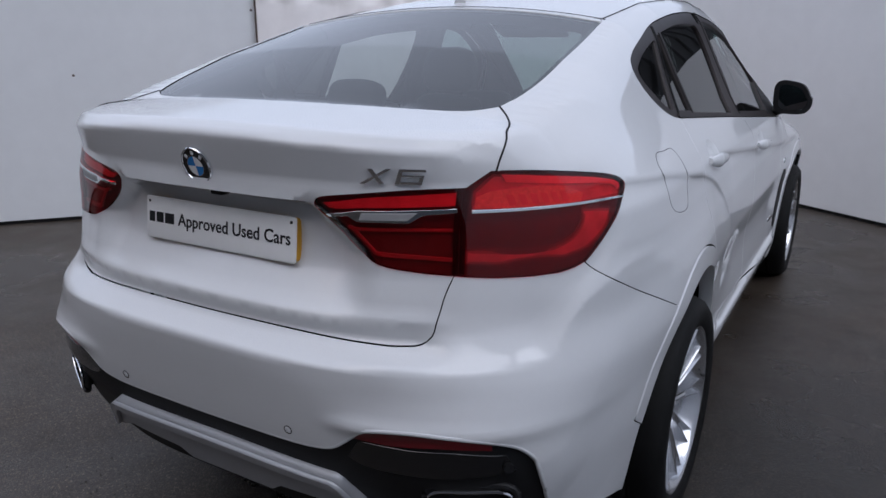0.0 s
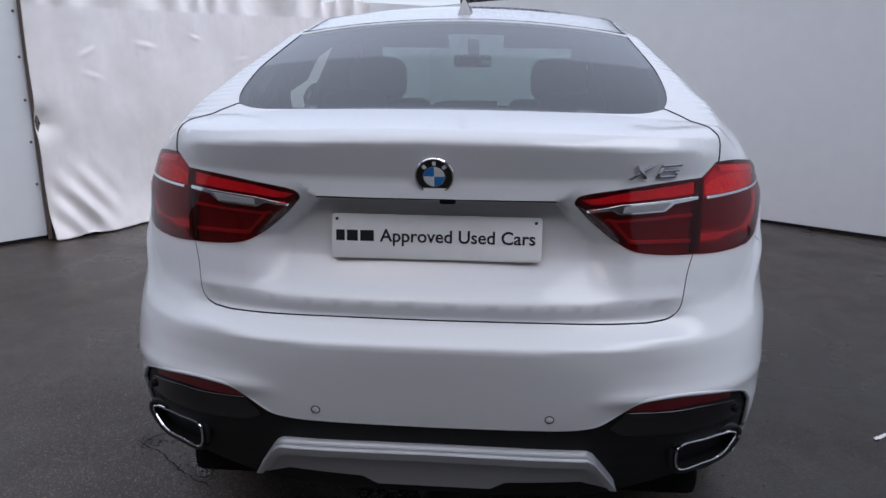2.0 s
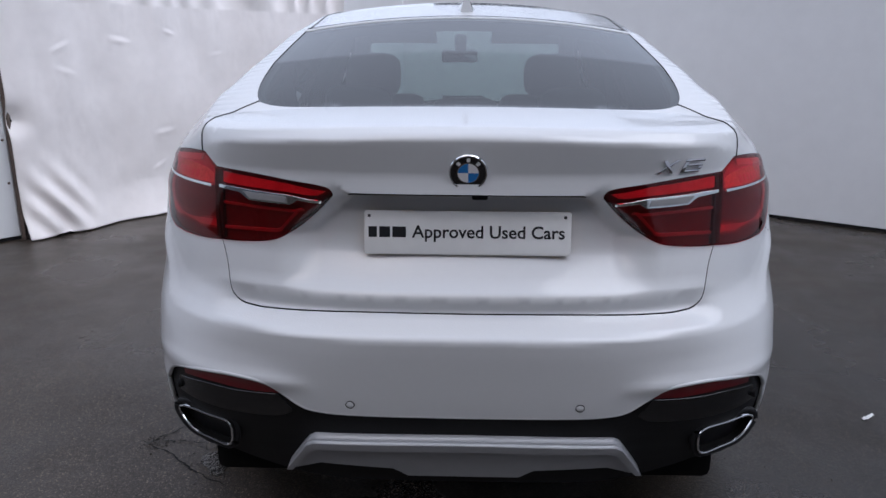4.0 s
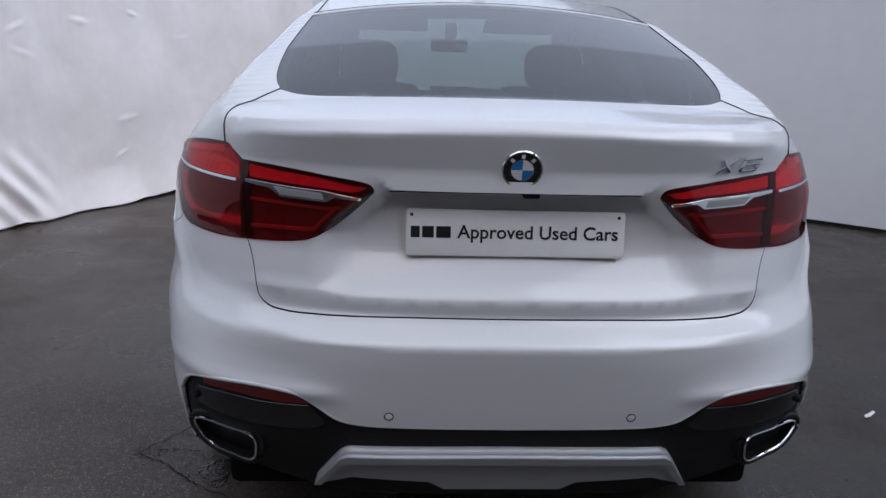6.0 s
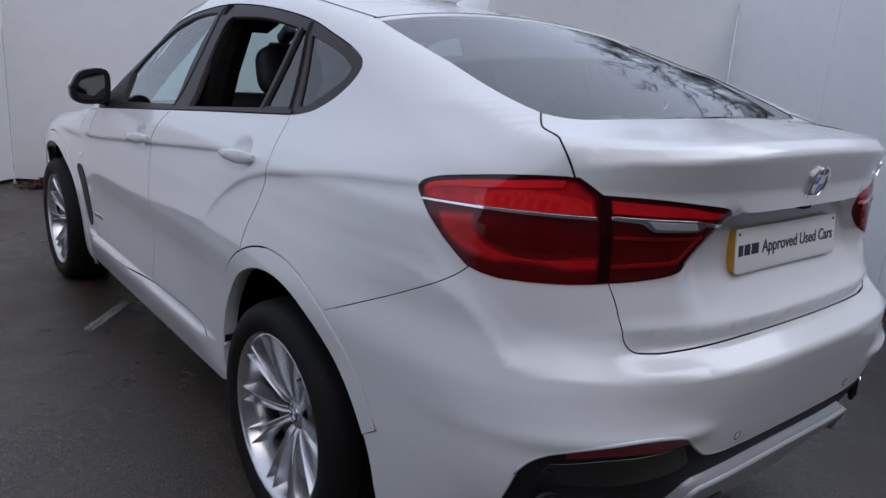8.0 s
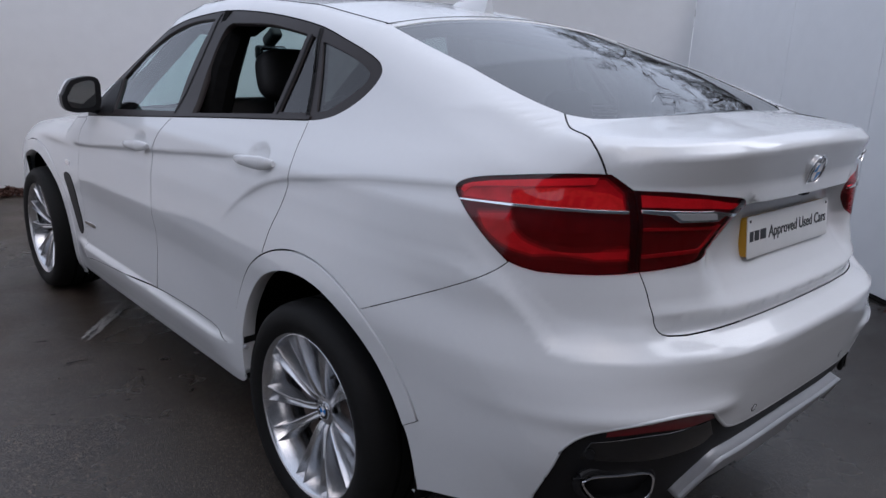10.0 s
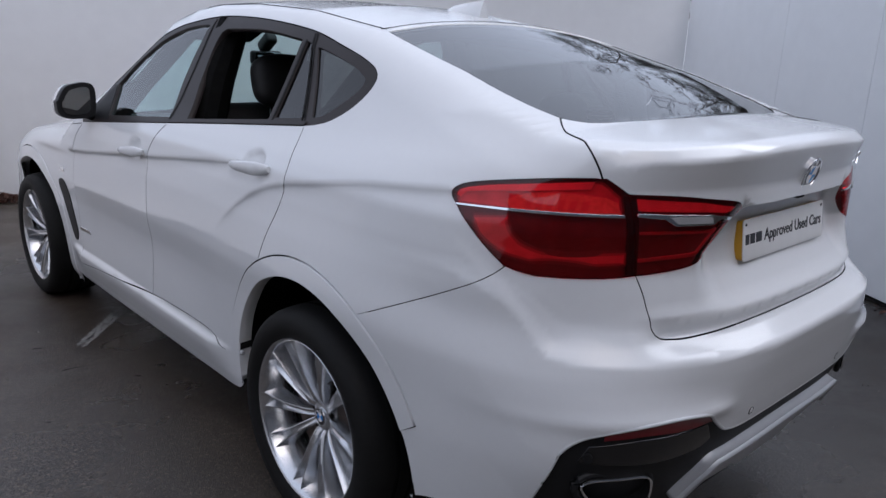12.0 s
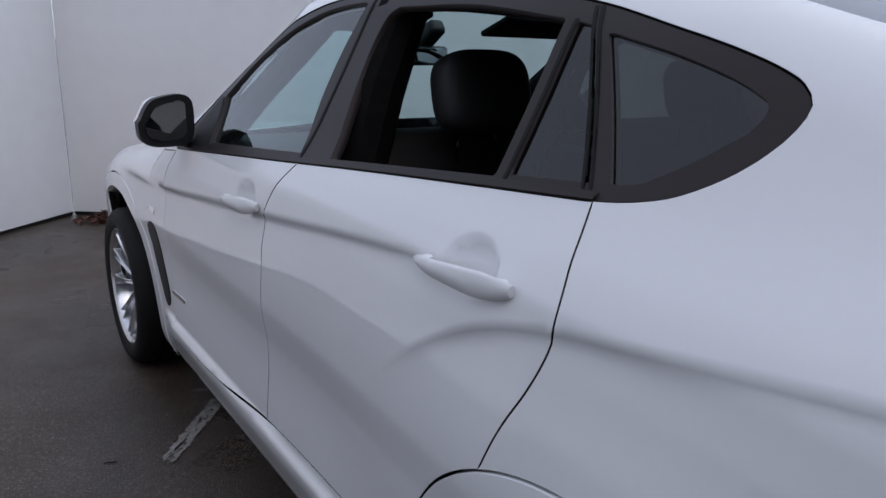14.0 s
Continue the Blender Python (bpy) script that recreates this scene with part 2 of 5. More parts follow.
def tube(points, radius, sides=8, closed=False):
    """A round bar along 3D points; radius may be a list."""
    p = np.array(points, float)
    n = len(p)
    rad = np.broadcast_to(np.array(radius, float), (n,))
    t = np.gradient(p, axis=0) if not closed else np.roll(p, -1, 0) - np.roll(p, 1, 0)
    t /= np.linalg.norm(t, axis=1)[:, None] + 1e-12
    up = np.where(np.abs(t[:, 2:3]) > 0.9, np.array([[1.0, 0, 0]]), np.array([[0, 0, 1.0]]))
    u = np.cross(t, up)
    u /= np.linalg.norm(u, axis=1)[:, None]
    w = np.cross(t, u)
    a = np.linspace(0, 2 * np.pi, sides, endpoint=False)
    v = (p[:, None] + rad[:, None, None] * (np.cos(a)[None, :, None] * u[:, None] + np.sin(a)[None, :, None] * w[:, None])).reshape(-1, 3)
    f = [(i * sides + j, i * sides + (j + 1) % sides, ((i + 1) % n) * sides + (j + 1) % sides, ((i + 1) % n) * sides + j)
         for i in range(n if closed else n - 1) for j in range(sides)]
    if not closed:
        f += [tuple(range(sides))[::-1], tuple(range((n - 1) * sides, n * sides))]
    bm = bmesh.new()
    vs = [bm.verts.new(x) for x in v]
    for q in f:
        bm.faces.new([vs[i] for i in q])
    bmesh.ops.recalc_face_normals(bm, faces=bm.faces)
    return bm


def spline(pts, step=0.012, closed=False):
    """A smooth curve through points of any dimension."""
    p = np.array(pts, float)
    k = len(p)
    out = []
    for i in range(k if closed else k - 1):
        a, b = p[i], p[(i + 1) % k]
        q0 = p[(i - 1) % k] if closed or i > 0 else 2 * a - b
        q3 = p[(i + 2) % k] if closed or i + 2 < k else 2 * b - a
        m = max(2, int(np.linalg.norm(b - a) / step))
        d = [max(np.linalg.norm(v) ** 0.5, 1e-6) for v in (a - q0, b - a, q3 - b)]
        t1 = (a - q0) / d[0] - (b - q0) / (d[0] + d[1]) + (b - a) / d[1]
        t2 = (b - a) / d[1] - (q3 - a) / (d[1] + d[2]) + (q3 - b) / d[2]
        t1, t2 = t1 * d[1], t2 * d[1]
        for s in np.arange(m) / m:
            out.append((2 * s**3 - 3 * s**2 + 1) * a + (s**3 - 2 * s**2 + s) * t1 + (3 * s**2 - 2 * s**3) * b + (s**3 - s**2) * t2)
    if not closed:
        out.append(p[-1])
    return np.array(out)


def line(*pts, step=0.012):
    out = []
    for a, b in zip(pts[:-1], pts[1:]):
        a, b = np.array(a, float), np.array(b, float)
        m = max(1, int(np.linalg.norm(b - a) / step))
        out += [a + (b - a) * s for s in np.arange(m) / m]
    return np.array(out + [np.array(pts[-1], float)])


def joined(*runs):
    """One closed outline from runs of points, without doubles."""
    p = np.vstack(runs)
    keep = [0]
    for i in range(1, len(p)):
        if np.linalg.norm(p[i] - p[keep[-1]]) > 0.0015:
            keep.append(i)
    if np.linalg.norm(p[keep[-1]] - p[0]) < 0.0015:
        keep.pop()
    return p[keep]


def inset(loop, d):
    """Moves a closed outline inwards by d."""
    q = np.roll(loop, -1, 0) - np.roll(loop, 1, 0)
    q /= np.linalg.norm(q, axis=1)[:, None] + 1e-12
    area = np.sum(loop[:, 0] * np.roll(loop[:, 1], -1) - np.roll(loop[:, 0], -1) * loop[:, 1])
    return loop + np.stack([-q[:, 1], q[:, 0]], 1) * (d if area > 0 else -d)


def within(p, loop):
    """Which of the points lie inside a closed outline."""
    x, y = p[:, 0][:, None], p[:, 1][:, None]
    a, b = loop, np.roll(loop, -1, 0)
    c = (a[:, 1] > y) != (b[:, 1] > y)
    with np.errstate(divide="ignore", invalid="ignore"):
        s = x < (b[:, 0] - a[:, 0]) * (y - a[:, 1]) / (b[:, 1] - a[:, 1]) + a[:, 0]
    return (np.sum(c & s, axis=1) % 2) == 1


# ---- the form of the car's body: x across, y ahead, z up ----


def table(pts, lo, hi, blur):
    """A smoothed piecewise-linear curve through (at, value) pairs."""
    g = np.linspace(lo, hi, 6401)
    p = np.array(pts, float)
    v = np.interp(g, p[:, 0], p[:, 1])
    k = max(1, int(blur / (hi - lo) * 6400))
    if k > 1:
        for _ in range(2):
            v = np.convolve(np.pad(v, k, mode="edge"), np.ones(k) / k, "same")[k:-k]
    return lambda a: np.interp(a, g, v)
def ramp(a, lo, hi):
    u = np.clip((a - lo) / (hi - lo), 0, 1)
    return u * u * (3 - 2 * u)


YC, YF = 1.10, 4.0          # where the rear and the front roundings begin
tail_y = table([(.20, .16), (.36, .125), (.40, .110), (.44, .092), (.48, .072), (.515, .058), (.56, .044), (.60, .034), (.64, .027), (.70, .018), (.76, .008), (.809, .002), (.849, .070), (.858, .080), (.908, .060), (.935, .073),
                (1.0, .088), (1.15, .093), (1.20, .098), (1.275, .076), (1.32, .069), (1.42, .064)], .1, 1.9, .007)
tail_c = table([(.20, .16), (.40, .11), (.50, .070), (.59, .036), (.70, .020), (.76, .014), (.808, .010), (.84, .032), (.88, .052), (.93, .064), (1.0, .076), (1.15, .090), (1.20, .098),
                (1.275, .076), (1.32, .069), (1.42, .064)], .1, 1.9, .006)
edge_rise = table([(0, 0), (.18, .003), (.24, .009), (.285, .016), (.305, .030), (.335, .066), (.365, .104), (.405, .149), (.435, .177), (.55, .26)], -.2, 2, .018)      # the bumper's crease climbs to the lamp
square = table([(.2, 4.2), (.55, 4.6), (.70, 4.1), (.80, 3.4), (.88, 3.0), (.95, 3.0), (1.03, 2.95), (1.18, 3.15), (1.3, 3.6), (1.7, 3.2)], .1, 1.9, .06)
half_w = table([(.20, .875), (.25, .905), (.30, .918), (.36, .924), (.428, .928), (.55, .932), (.68, .936), (.78, .948), (.95, .945), (1.04, .934),
                (1.116, .915), (1.17, .882), (1.215, .850), (1.26, .822), (1.40, .753), (1.55, .682), (1.72, .60)], .1, 1.9, .02)
crown_y = table([(-.2, 1.22), (.05, 1.285), (.062, 1.290), (.115, 1.317), (.42, 1.345), (.80, 1.482), (1.2, 1.600), (1.6, 1.664), (2.0, 1.694), (2.35, 1.698), (2.58, 1.684),
                 (2.76, 1.648), (3.20, 1.395), (3.62, 1.125), (3.80, 1.105), (4.3, 1.06), (4.6, 1.00), (4.8, .92), (4.9, .80), (5.1, .5)], -.3, 5.8, .014)
crown_c = table([(0, .055), (.45, .065), (1.2, .134), (2.2, .13), (2.8, .14), (3.4, .10), (3.9, .12), (4.8, .15)], -.3, 5.8, .2)
front_crease = table([(1.3, 1.134), (1.6, 1.109), (1.9, 1.081), (2.3, 1.041), (2.67, 1.007), (3.1, .964), (3.5, .935), (4.2, .915)], 0, 5, .1)
rear_crease = table([(.3, 1.20), (.58, 1.176), (.74, 1.162), (.85, 1.151), (.99, 1.131), (1.25, 1.090), (1.37, 1.060), (1.45, 1.030), (1.55, .975), (1.62, .925), (1.9, .70)], 0, 5, .06)
front_l = table([(.2, .84), (.55, .89), (.7, .90), (.85, .88), (1.0, .80), (1.2, .65), (1.7, .6)], .1, 1.9, .08)
def recess(x, z):
    a = np.abs(x)
    soft = ramp(a, .285, .335)      # the ledge melts away towards the lamps
    lo = np.sin(np.clip((z - .906) / .144, 0, 1) * np.pi / 2) * (1 - ramp(z, 1.142 - .06 * soft, 1.152 + .04 * soft))
    edge = .345 + .95 * np.clip(1.144 - z, 0, .10)      # runs along the inner edge of the lamps
    return .060 * lo * (1 - ramp(a, edge - .07, edge + .05))
def scoop(x, z):
    a = np.abs(x)      # a hollow above the dark lower corners of the bumper, and the lip that flares out under it
    hollow = .005 * np.exp(-((z - .755) / .038) ** 2) * ramp(a, .36, .56) * (1 - .75 * ramp(a, .70, .86))
    flare = .011 * np.exp(-((z - .682 + .08 * np.clip(.50 - a, 0, .2)) / .022) ** 2) * ramp(a, .36, .50)
    return hollow - flare


def undercut(q, deep, steep, reach, soft=.007):
    """How far a flank draws in under a crease that lies at q = 0."""
    t = .5 * (np.sqrt(q * q + soft ** 2) - q)
    return deep * (1 - np.exp(-t / steep)) * np.exp(-t / reach)


def width(y, z):
    w = half_w(z)
    below = np.where(z < .8, .42, .20)
    w = w + .046 * np.exp(-((y - 1.02) / .60) ** 2) * np.exp(-((z - .80) / below) ** 2)
    w = w + .022 * np.exp(-((y - 4.02) / .45) ** 2) * np.exp(-((z - .72) / np.where(z < .72, .42, .22)) ** 2)
    w = w - .06 * ramp(y, 3.3, 4.6) * ramp(z, .85, 1.15)
    w = w + .030 * np.exp(-((y - .80) / .55) ** 2) * np.exp(-((z - 1.18) / .14) ** 2)
    w = w + .028 * np.exp(-((y - .48) / .30) ** 2) * np.exp(-((z - 1.09) / .13) ** 2) + .014 * np.exp(-((y - .50) / .30) ** 2) * np.exp(-((z - 1.22) / .07) ** 2)
    w = w + .012 * np.exp(-((y - .42) / .16) ** 2) * np.exp(-((z - .86) / .17) ** 2)
    q = z - .806 - edge_rise(y)
    w = w - .007 * (1 - ramp(y, .44, .56)) * ramp(y, .20, .3) * ramp(q, -.004, .034) * (1 - ramp(q, .06, .22))
    q = z - front_crease(y)
    k = ramp(y, 1.35, 1.8) * (1 - ramp(y, 3.7, 4.1))
    w = w - k * undercut(q, .017, .015, .14, .003)
    q = z - rear_crease(y)
    k = (1 - ramp(y, 1.40, 1.75)) * (.10 + .90 * ramp(y, .32, .62))
    w = w - k * undercut(q, .0125, .014, .30, .002)
    for cy, cz in ((1.49, 1.122), (2.49, 1.056)):       # hollows behind the door handles
        e2 = ((y - cy + .010) / .074) ** 2 + ((z - cz) / .050) ** 2
        w = w - .027 * np.clip(1 - e2, 0, 1) ** .62
    w = w + .022 * ramp(y, 1.62, 1.85) * (1 - ramp(y, 3.3, 3.5)) * ramp(z, .27, .40) * (1 - ramp(z, .405, .43))      # the sill stands out
    q = z - .62    # hollow along the lower doors
    w = w - .012 * np.exp(-(q / .13) ** 2) * ramp(y, 1.6, 2.1) * (1 - ramp(y, 3.1, 3.5))
    return w
lip_back = table([(0, 0), (.2, .004), (.4, .035), (.5, .075), (.6, .133), (.69, .225), (.80, .30), (1.2, .34)], -.2, 1.6, .05)


def roof_z(x, y):
    at = lip_back(np.abs(x))
    y = y - at * (1 - ramp(y - at, .03, .14))        # the lip follows the tail's plan
    bent = y + .22 * np.minimum(x * x, .6) * ramp(y, 1.9, 2.6) * (1 - ramp(y, 3.5, 4.0))      # the screen curves back to its posts
    return crown_y(bent) - crown_c(y) * x * x
def field(x, y, z):
    """Below zero inside the body."""
    n = square(z)
    k = ramp(np.abs(x), .555, .675)
    tail = tail_y(z - .012 * ramp(np.abs(x), .25, .6) * (1 - ramp(z, .820, .845))) * (1 - k) + tail_c(z - edge_rise(y) * (1 - ramp(z, .88, 1.20))) * k
    back = YC - (tail + recess(x, z) + scoop(x, z))
    g = (np.abs(x) / width(y, z)) ** n + (np.clip(YC - y, 0, None) / back) ** n + (np.clip(y - YF, 0, None) / front_l(z)) ** n
    d1 = (g ** (1 / n) - 1) * .95
    d2 = (z - roof_z(x, y)) * .95
    a = np.abs(x)
    r = .007 + .078 * np.maximum(ramp(y - lip_back(a), .12, .5), ramp(a, .67, .80))
    return np.minimum(-r, np.maximum(d1, d2)) + np.hypot(np.maximum(r + d1, 0), np.maximum(r + d2, 0))
def shoot(o, d, reach, steps=90):
    """First point of the body along each ray."""
    s = np.linspace(0, reach, steps)
    p = o[:, None, :] + s[None, :, None] * d[:, None, :]
    f = field(p[..., 0], p[..., 1], p[..., 2])
    k = np.argmax(f < 0, axis=1)
    k = np.where((f < 0).any(axis=1), np.maximum(k, 1), np.argmin(f, axis=1).clip(1))
    a, b = s[k - 1], s[k]
    for _ in range(26):
        m = (a + b) / 2
        q = o + m[:, None] * d
        w = field(q[:, 0], q[:, 1], q[:, 2]) < 0
        a, b = np.where(w, a, m), np.where(w, m, b)
    return o + ((a + b) / 2)[:, None] * d


def slope(p):
    e = 0.0025
    g = np.stack([field(*(p + e * k).T) - field(*(p - e * k).T) for k in np.eye(3)], 1)
    return g / (np.linalg.norm(g, axis=1)[:, None] + 1e-12)


def on_side(q):
    """Body points on the right flank for rows of (y, z)."""
    o = np.stack([np.full(len(q), 1.25), q[:, 0], q[:, 1]], 1)
    return shoot(o, np.tile([-1.0, 0, 0], (len(q), 1)), 1.2)


def on_back(q):
    """Body points round the tail for rows of (angle, z), seen from the middle."""
    d = np.stack([np.sin(q[:, 0]), -np.cos(q[:, 0]), np.zeros(len(q))], 1)
    return shoot(np.stack([np.zeros(len(q)), np.full(len(q), YC), q[:, 1]], 1) + 1.5 * d, -d, 1.45)


def on_nose(q):
    d = np.stack([np.sin(q[:, 0]), np.cos(q[:, 0]), np.zeros(len(q))], 1)
    return shoot(np.stack([np.zeros(len(q)), np.full(len(q), YF), q[:, 1]], 1) + 1.5 * d, -d, 1.45)


def on_top(q):
    o = np.stack([q[:, 0], q[:, 1], np.full(len(q), 1.9)], 1)
    return shoot(o, np.tile([0, 0, -1.0], (len(q), 1)), 1.6, 140)


def back_xz(q):
    """Rows of (x, z) on the tail, as (angle, z)."""
    q = np.array(q, float)
    o = np.stack([q[:, 0], np.full(len(q), -0.3), q[:, 1]], 1)
    p = shoot(o, np.tile([0, 1.0, 0], (len(q), 1)), 1.6, 140)
    return np.stack([np.arctan2(p[:, 0], YC - p[:, 1]), q[:, 1]], 1)


def back_yz(q):
    """Rows of (y, z) on the flank, as (angle, z)."""
    p = on_side(np.array(q, float))
    return np.stack([np.arctan2(p[:, 0], YC - p[:, 1]), p[:, 2]], 1)


def keep_edge(loop, d, edge):
    """An outline moved inwards, except along one edge that meets the next piece flush."""
    out = inset(loop, d)
    near = np.min(np.linalg.norm(loop[:, None] - edge[None], axis=2), axis=1) < 1e-6
    out[near] = loop[near]
    return out


def both(half):
    """A closed outline from its right half, which runs from middle to middle."""
    m = half[::-1] * [-1, 1]
    return joined(half, m)


def sheet(chart, loop, step=0.02, lift=0.0, rim=0.012, flip=False, holes=(), deep=True, rows=()):
    """Points, normals and faces of a piece of the body's surface inside an outline, with an edge turned inwards."""
    loops = [loop, *holes]
    lo, hi = loop.min(0), loop.max(0)
    g = np.stack(np.meshgrid(np.arange(lo[0] + step / 2, hi[0], step), np.arange(lo[1] + step / 2, hi[1], step)), -1).reshape(-1, 2)
    g = g + np.random.RandomState(3).uniform(-0.02, 0.02, g.shape) * step
    ok = within(g, loop)
    for h in holes:
        ok &= ~within(g, h)
    g = g[ok]
    if len(g):
        edge = np.vstack(loops)
        near = np.min(np.linalg.norm(g[:, None] - edge[None], axis=2), axis=1)
        g = g[near > 0.45 * step]
    for row in rows:
        q = row[within(row, loop)]
        if len(q):
            edge = np.vstack(loops)
            q = q[np.min(np.linalg.norm(q[:, None] - edge[None], axis=2), axis=1) > 0.004]
        if len(q) and len(g):
            g = g[np.min(np.linalg.norm(g[:, None] - q[None], axis=2), axis=1) > 0.007]
        g = np.vstack([g, q])
    pts = [Vector(map(float, p)) for lp in loops for p in lp] + [Vector(map(float, p)) for p in g]
    edges, s = [], 0
    for lp in loops:
        edges += [(s + i, s + (i + 1) % len(lp)) for i in range(len(lp))]
        s += len(lp)
    v, _, tri, *_ = geometry.delaunay_2d_cdt(pts, edges, [], 0, 1e-7)
    v, tri = np.array([tuple(p) for p in v]), np.array([tuple(t) for t in tri])
    mid = v[tri].mean(1)
    ok = within(mid, loop)
    for h in holes:
        ok &= ~within(mid, h)
    tri = tri[ok]
    p = chart(v)
    nrm = slope(p)
    p = p + lift * nrm
    a = p[tri]
    turned = np.sum(np.cross(a[:, 1] - a[:, 0], a[:, 2] - a[:, 0]) * nrm[tri].mean(1), axis=1) < 0
    tri[turned] = tri[turned][:, ::-1]
    verts, normals, faces, dark = [p], [nrm], [tuple(t) for t in tri], [0] * len(tri)
    if rim:
        count = {}
        for t in tri:
            for i in range(3):
                count.setdefault(frozenset((t[i], t[(i + 1) % 3])), []).append((t[i], t[(i + 1) % 3]))
        bound = [e[0] for e in count.values() if len(e) == 1]
        ids = sorted({i for e in bound for i in e})
        at = {k: i for i, k in enumerate(ids)}
        out = np.zeros((len(ids), 3))
        for i, j in bound:
            c = np.cross(p[j] - p[i], nrm[i])
            out[at[i]] += c
            out[at[j]] += c
        out /= np.linalg.norm(out, axis=1)[:, None] + 1e-12
        base = len(p)
        soft = 0.7 * nrm[ids] + 0.7 * out
        verts += [p[ids], p[ids] - 0.0009 * nrm[ids] + 0.0006 * out, p[ids] - rim * nrm[ids] + 0.0006 * out]
        normals += [nrm[ids], soft / np.linalg.norm(soft, axis=1)[:, None], out]
        k = len(ids)
        for i, j in bound:
            a, b = at[i], at[j]
            for s in (0, 1):
                faces.append((base + s * k + b, base + s * k + a, base + (s + 1) * k + a, base + (s + 1) * k + b))
                dark.append(s if deep else 0)
    verts, normals = np.vstack(verts), np.vstack(normals)
    if flip:
        verts, normals = verts * [-1, 1, 1], normals * [-1, 1, 1]
        faces = [f[::-1] for f in faces]
    return verts, normals, faces, dark


def skin(name, mat, parent, pieces, label=""):
    """One object from pieces of the body's surface."""
    vs, ns, fs, ds, base = [], [], [], [], 0
    for v, n, f, d in pieces:
        ds += d
        vs.append(v)
        ns.append(n)
        fs += [tuple(i + base for i in q) for q in f]
        base += len(v)
    vs, ns = np.vstack(vs), np.vstack(ns)
    me = mesh_of(name, vs, fs, mat, True)
    if any(ds) and mat is PAINT:
        me.materials.append(DARK)
        me.polygons.foreach_set("material_index", ds)
    me.normals_split_custom_set_from_vertices([tuple(map(float, n)) for n in ns])
    return part(name, me, mat, parent, label)


def sides(name, mat, parent, loop, label="", **k):
    """The same flank piece on the right and on the left."""
    pr = parent if isinstance(parent, (list, tuple)) else (parent, parent)
    return [skin(name, mat, pr[i], [sheet(on_side, loop, flip=bool(i), **k)], label) for i in (0, 1)]


def tails(name, mat, parent, loop, label="", **k):
    pr = parent if isinstance(parent, (list, tuple)) else (parent, parent)
    return [skin(name, mat, pr[i], [sheet(on_back, loop, flip=bool(i), **k)], label) for i in (0, 1)]


# ---- ground and walls ----
def ground_sheet():
    bm = bmesh.new()
    vs = [bm.verts.new((x, y, 0)) for x, y in ((-600, -600), (600, -600), (600, 600), (-600, 600))]
    bm.faces.new(vs)
    return bm


tagged(part("ground", ground_sheet(), ASPHALT, smooth=False), "damp worn dark grey asphalt", "asphalt", kind="structure")

CORNER_L, CORNER_R = Vector((-0.70, 7.34, 0)), Vector((5.03, 3.37, 0))
LEFT_DIR = Vector((-1.0, -1.20, 0)).normalized()
RIGHT_DIR = Vector((-1.0, -1.43, 0)).normalized()


def upright(name, a, b, z0, z1a, z1b, thick, mat, out):
    """A wall from a to b whose near face runs through them; its top may slope."""
    n = Vector((-(b - a).y, (b - a).x, 0)).normalized()
    n = n if n.dot(Vector(out)) > 0 else -n
    bm = bmesh.new()
    q = []
    for p, z in ((a, z1a), (b, z1b)):
        for s in (0, thick):
            for h in (z0, z):
                q.append(bm.verts.new((p.x + n.x * s, p.y + n.y * s, h)))
    for f in ((0, 1, 5, 4), (2, 6, 7, 3), (0, 2, 3, 1), (4, 5, 7, 6), (1, 3, 7, 5), (0, 4, 6, 2)):
        bm.faces.new([q[i] for i in f])
    bmesh.ops.recalc_face_normals(bm, faces=bm.faces)
    bmesh.ops.bevel(bm, geom=bm.edges[:], offset=0.003, segments=1, affect="EDGES")
    return part(name, bm, mat, smooth=False)


def panel_run(name, a, b, cuts, z1a, z1b, out, label):
    """A wall of butted sheets with narrow joints, each sheet a part."""
    base = tagged(new(name), label, "wall", kind="structure")
    length = (b - a).length
    stops = [0, *cuts, length]
    for s, e in zip(stops[:-1], stops[1:]):
        p, q = a.lerp(b, (s + 0.0011) / length), a.lerp(b, (e - 0.0011) / length)
        za, zb = z1a + (z1b - z1a) * s / length, z1a + (z1b - z1a) * e / length
        ob = upright("panel", p, q, 0.03, za, zb, 0.05, WALL, out)
        ob.parent = base
    n = Vector((-(b - a).y, (b - a).x, 0)).normalized()
    n = n if n.dot(Vector(out)) > 0 else -n
    ob = upright("kerb_strip", a + n * 0.012, b + n * 0.012, 0.0, 0.029, 0.029, 0.03, BLACK, out)
    ob.parent = base
    ob = upright("backing", a + n * 0.055, b + n * 0.055, 0.0, z1a - 0.01, z1b - 0.01, 0.03, CLADDING, out)
    ob.parent = base
    return base


TARP_A, TARP_B = Vector((-3.457, 3.843, 0)), Vector((-1.40, 6.74, 0))
LEFT_END, RIGHT_END = TARP_A + LEFT_DIR * 7.13, CORNER_R + RIGHT_DIR * 5.7
panel_run("wall_far", CORNER_L, CORNER_R, (), 1.99, 2.19, (0.5, 1, 0), "plain white painted panel wall with dark foot")
panel_run("wall_right", CORNER_R, RIGHT_END, (1.73, 2.81, 5.25), 2.19, 2.26, (1, -0.5, 0), "plain white painted panel wall with thin upright joints")
panel_run("wall_left", LEFT_END, TARP_A, (2.2, 4.64), 2.2, 2.2, (-1, 0.5, 0), "plain white painted panel wall beside a tarpaulin")
panel_run("wall_end", TARP_B, CORNER_L, (), 2.0, 1.99, (-1, 0.5, 0), "short white painted panel wall in the corner")


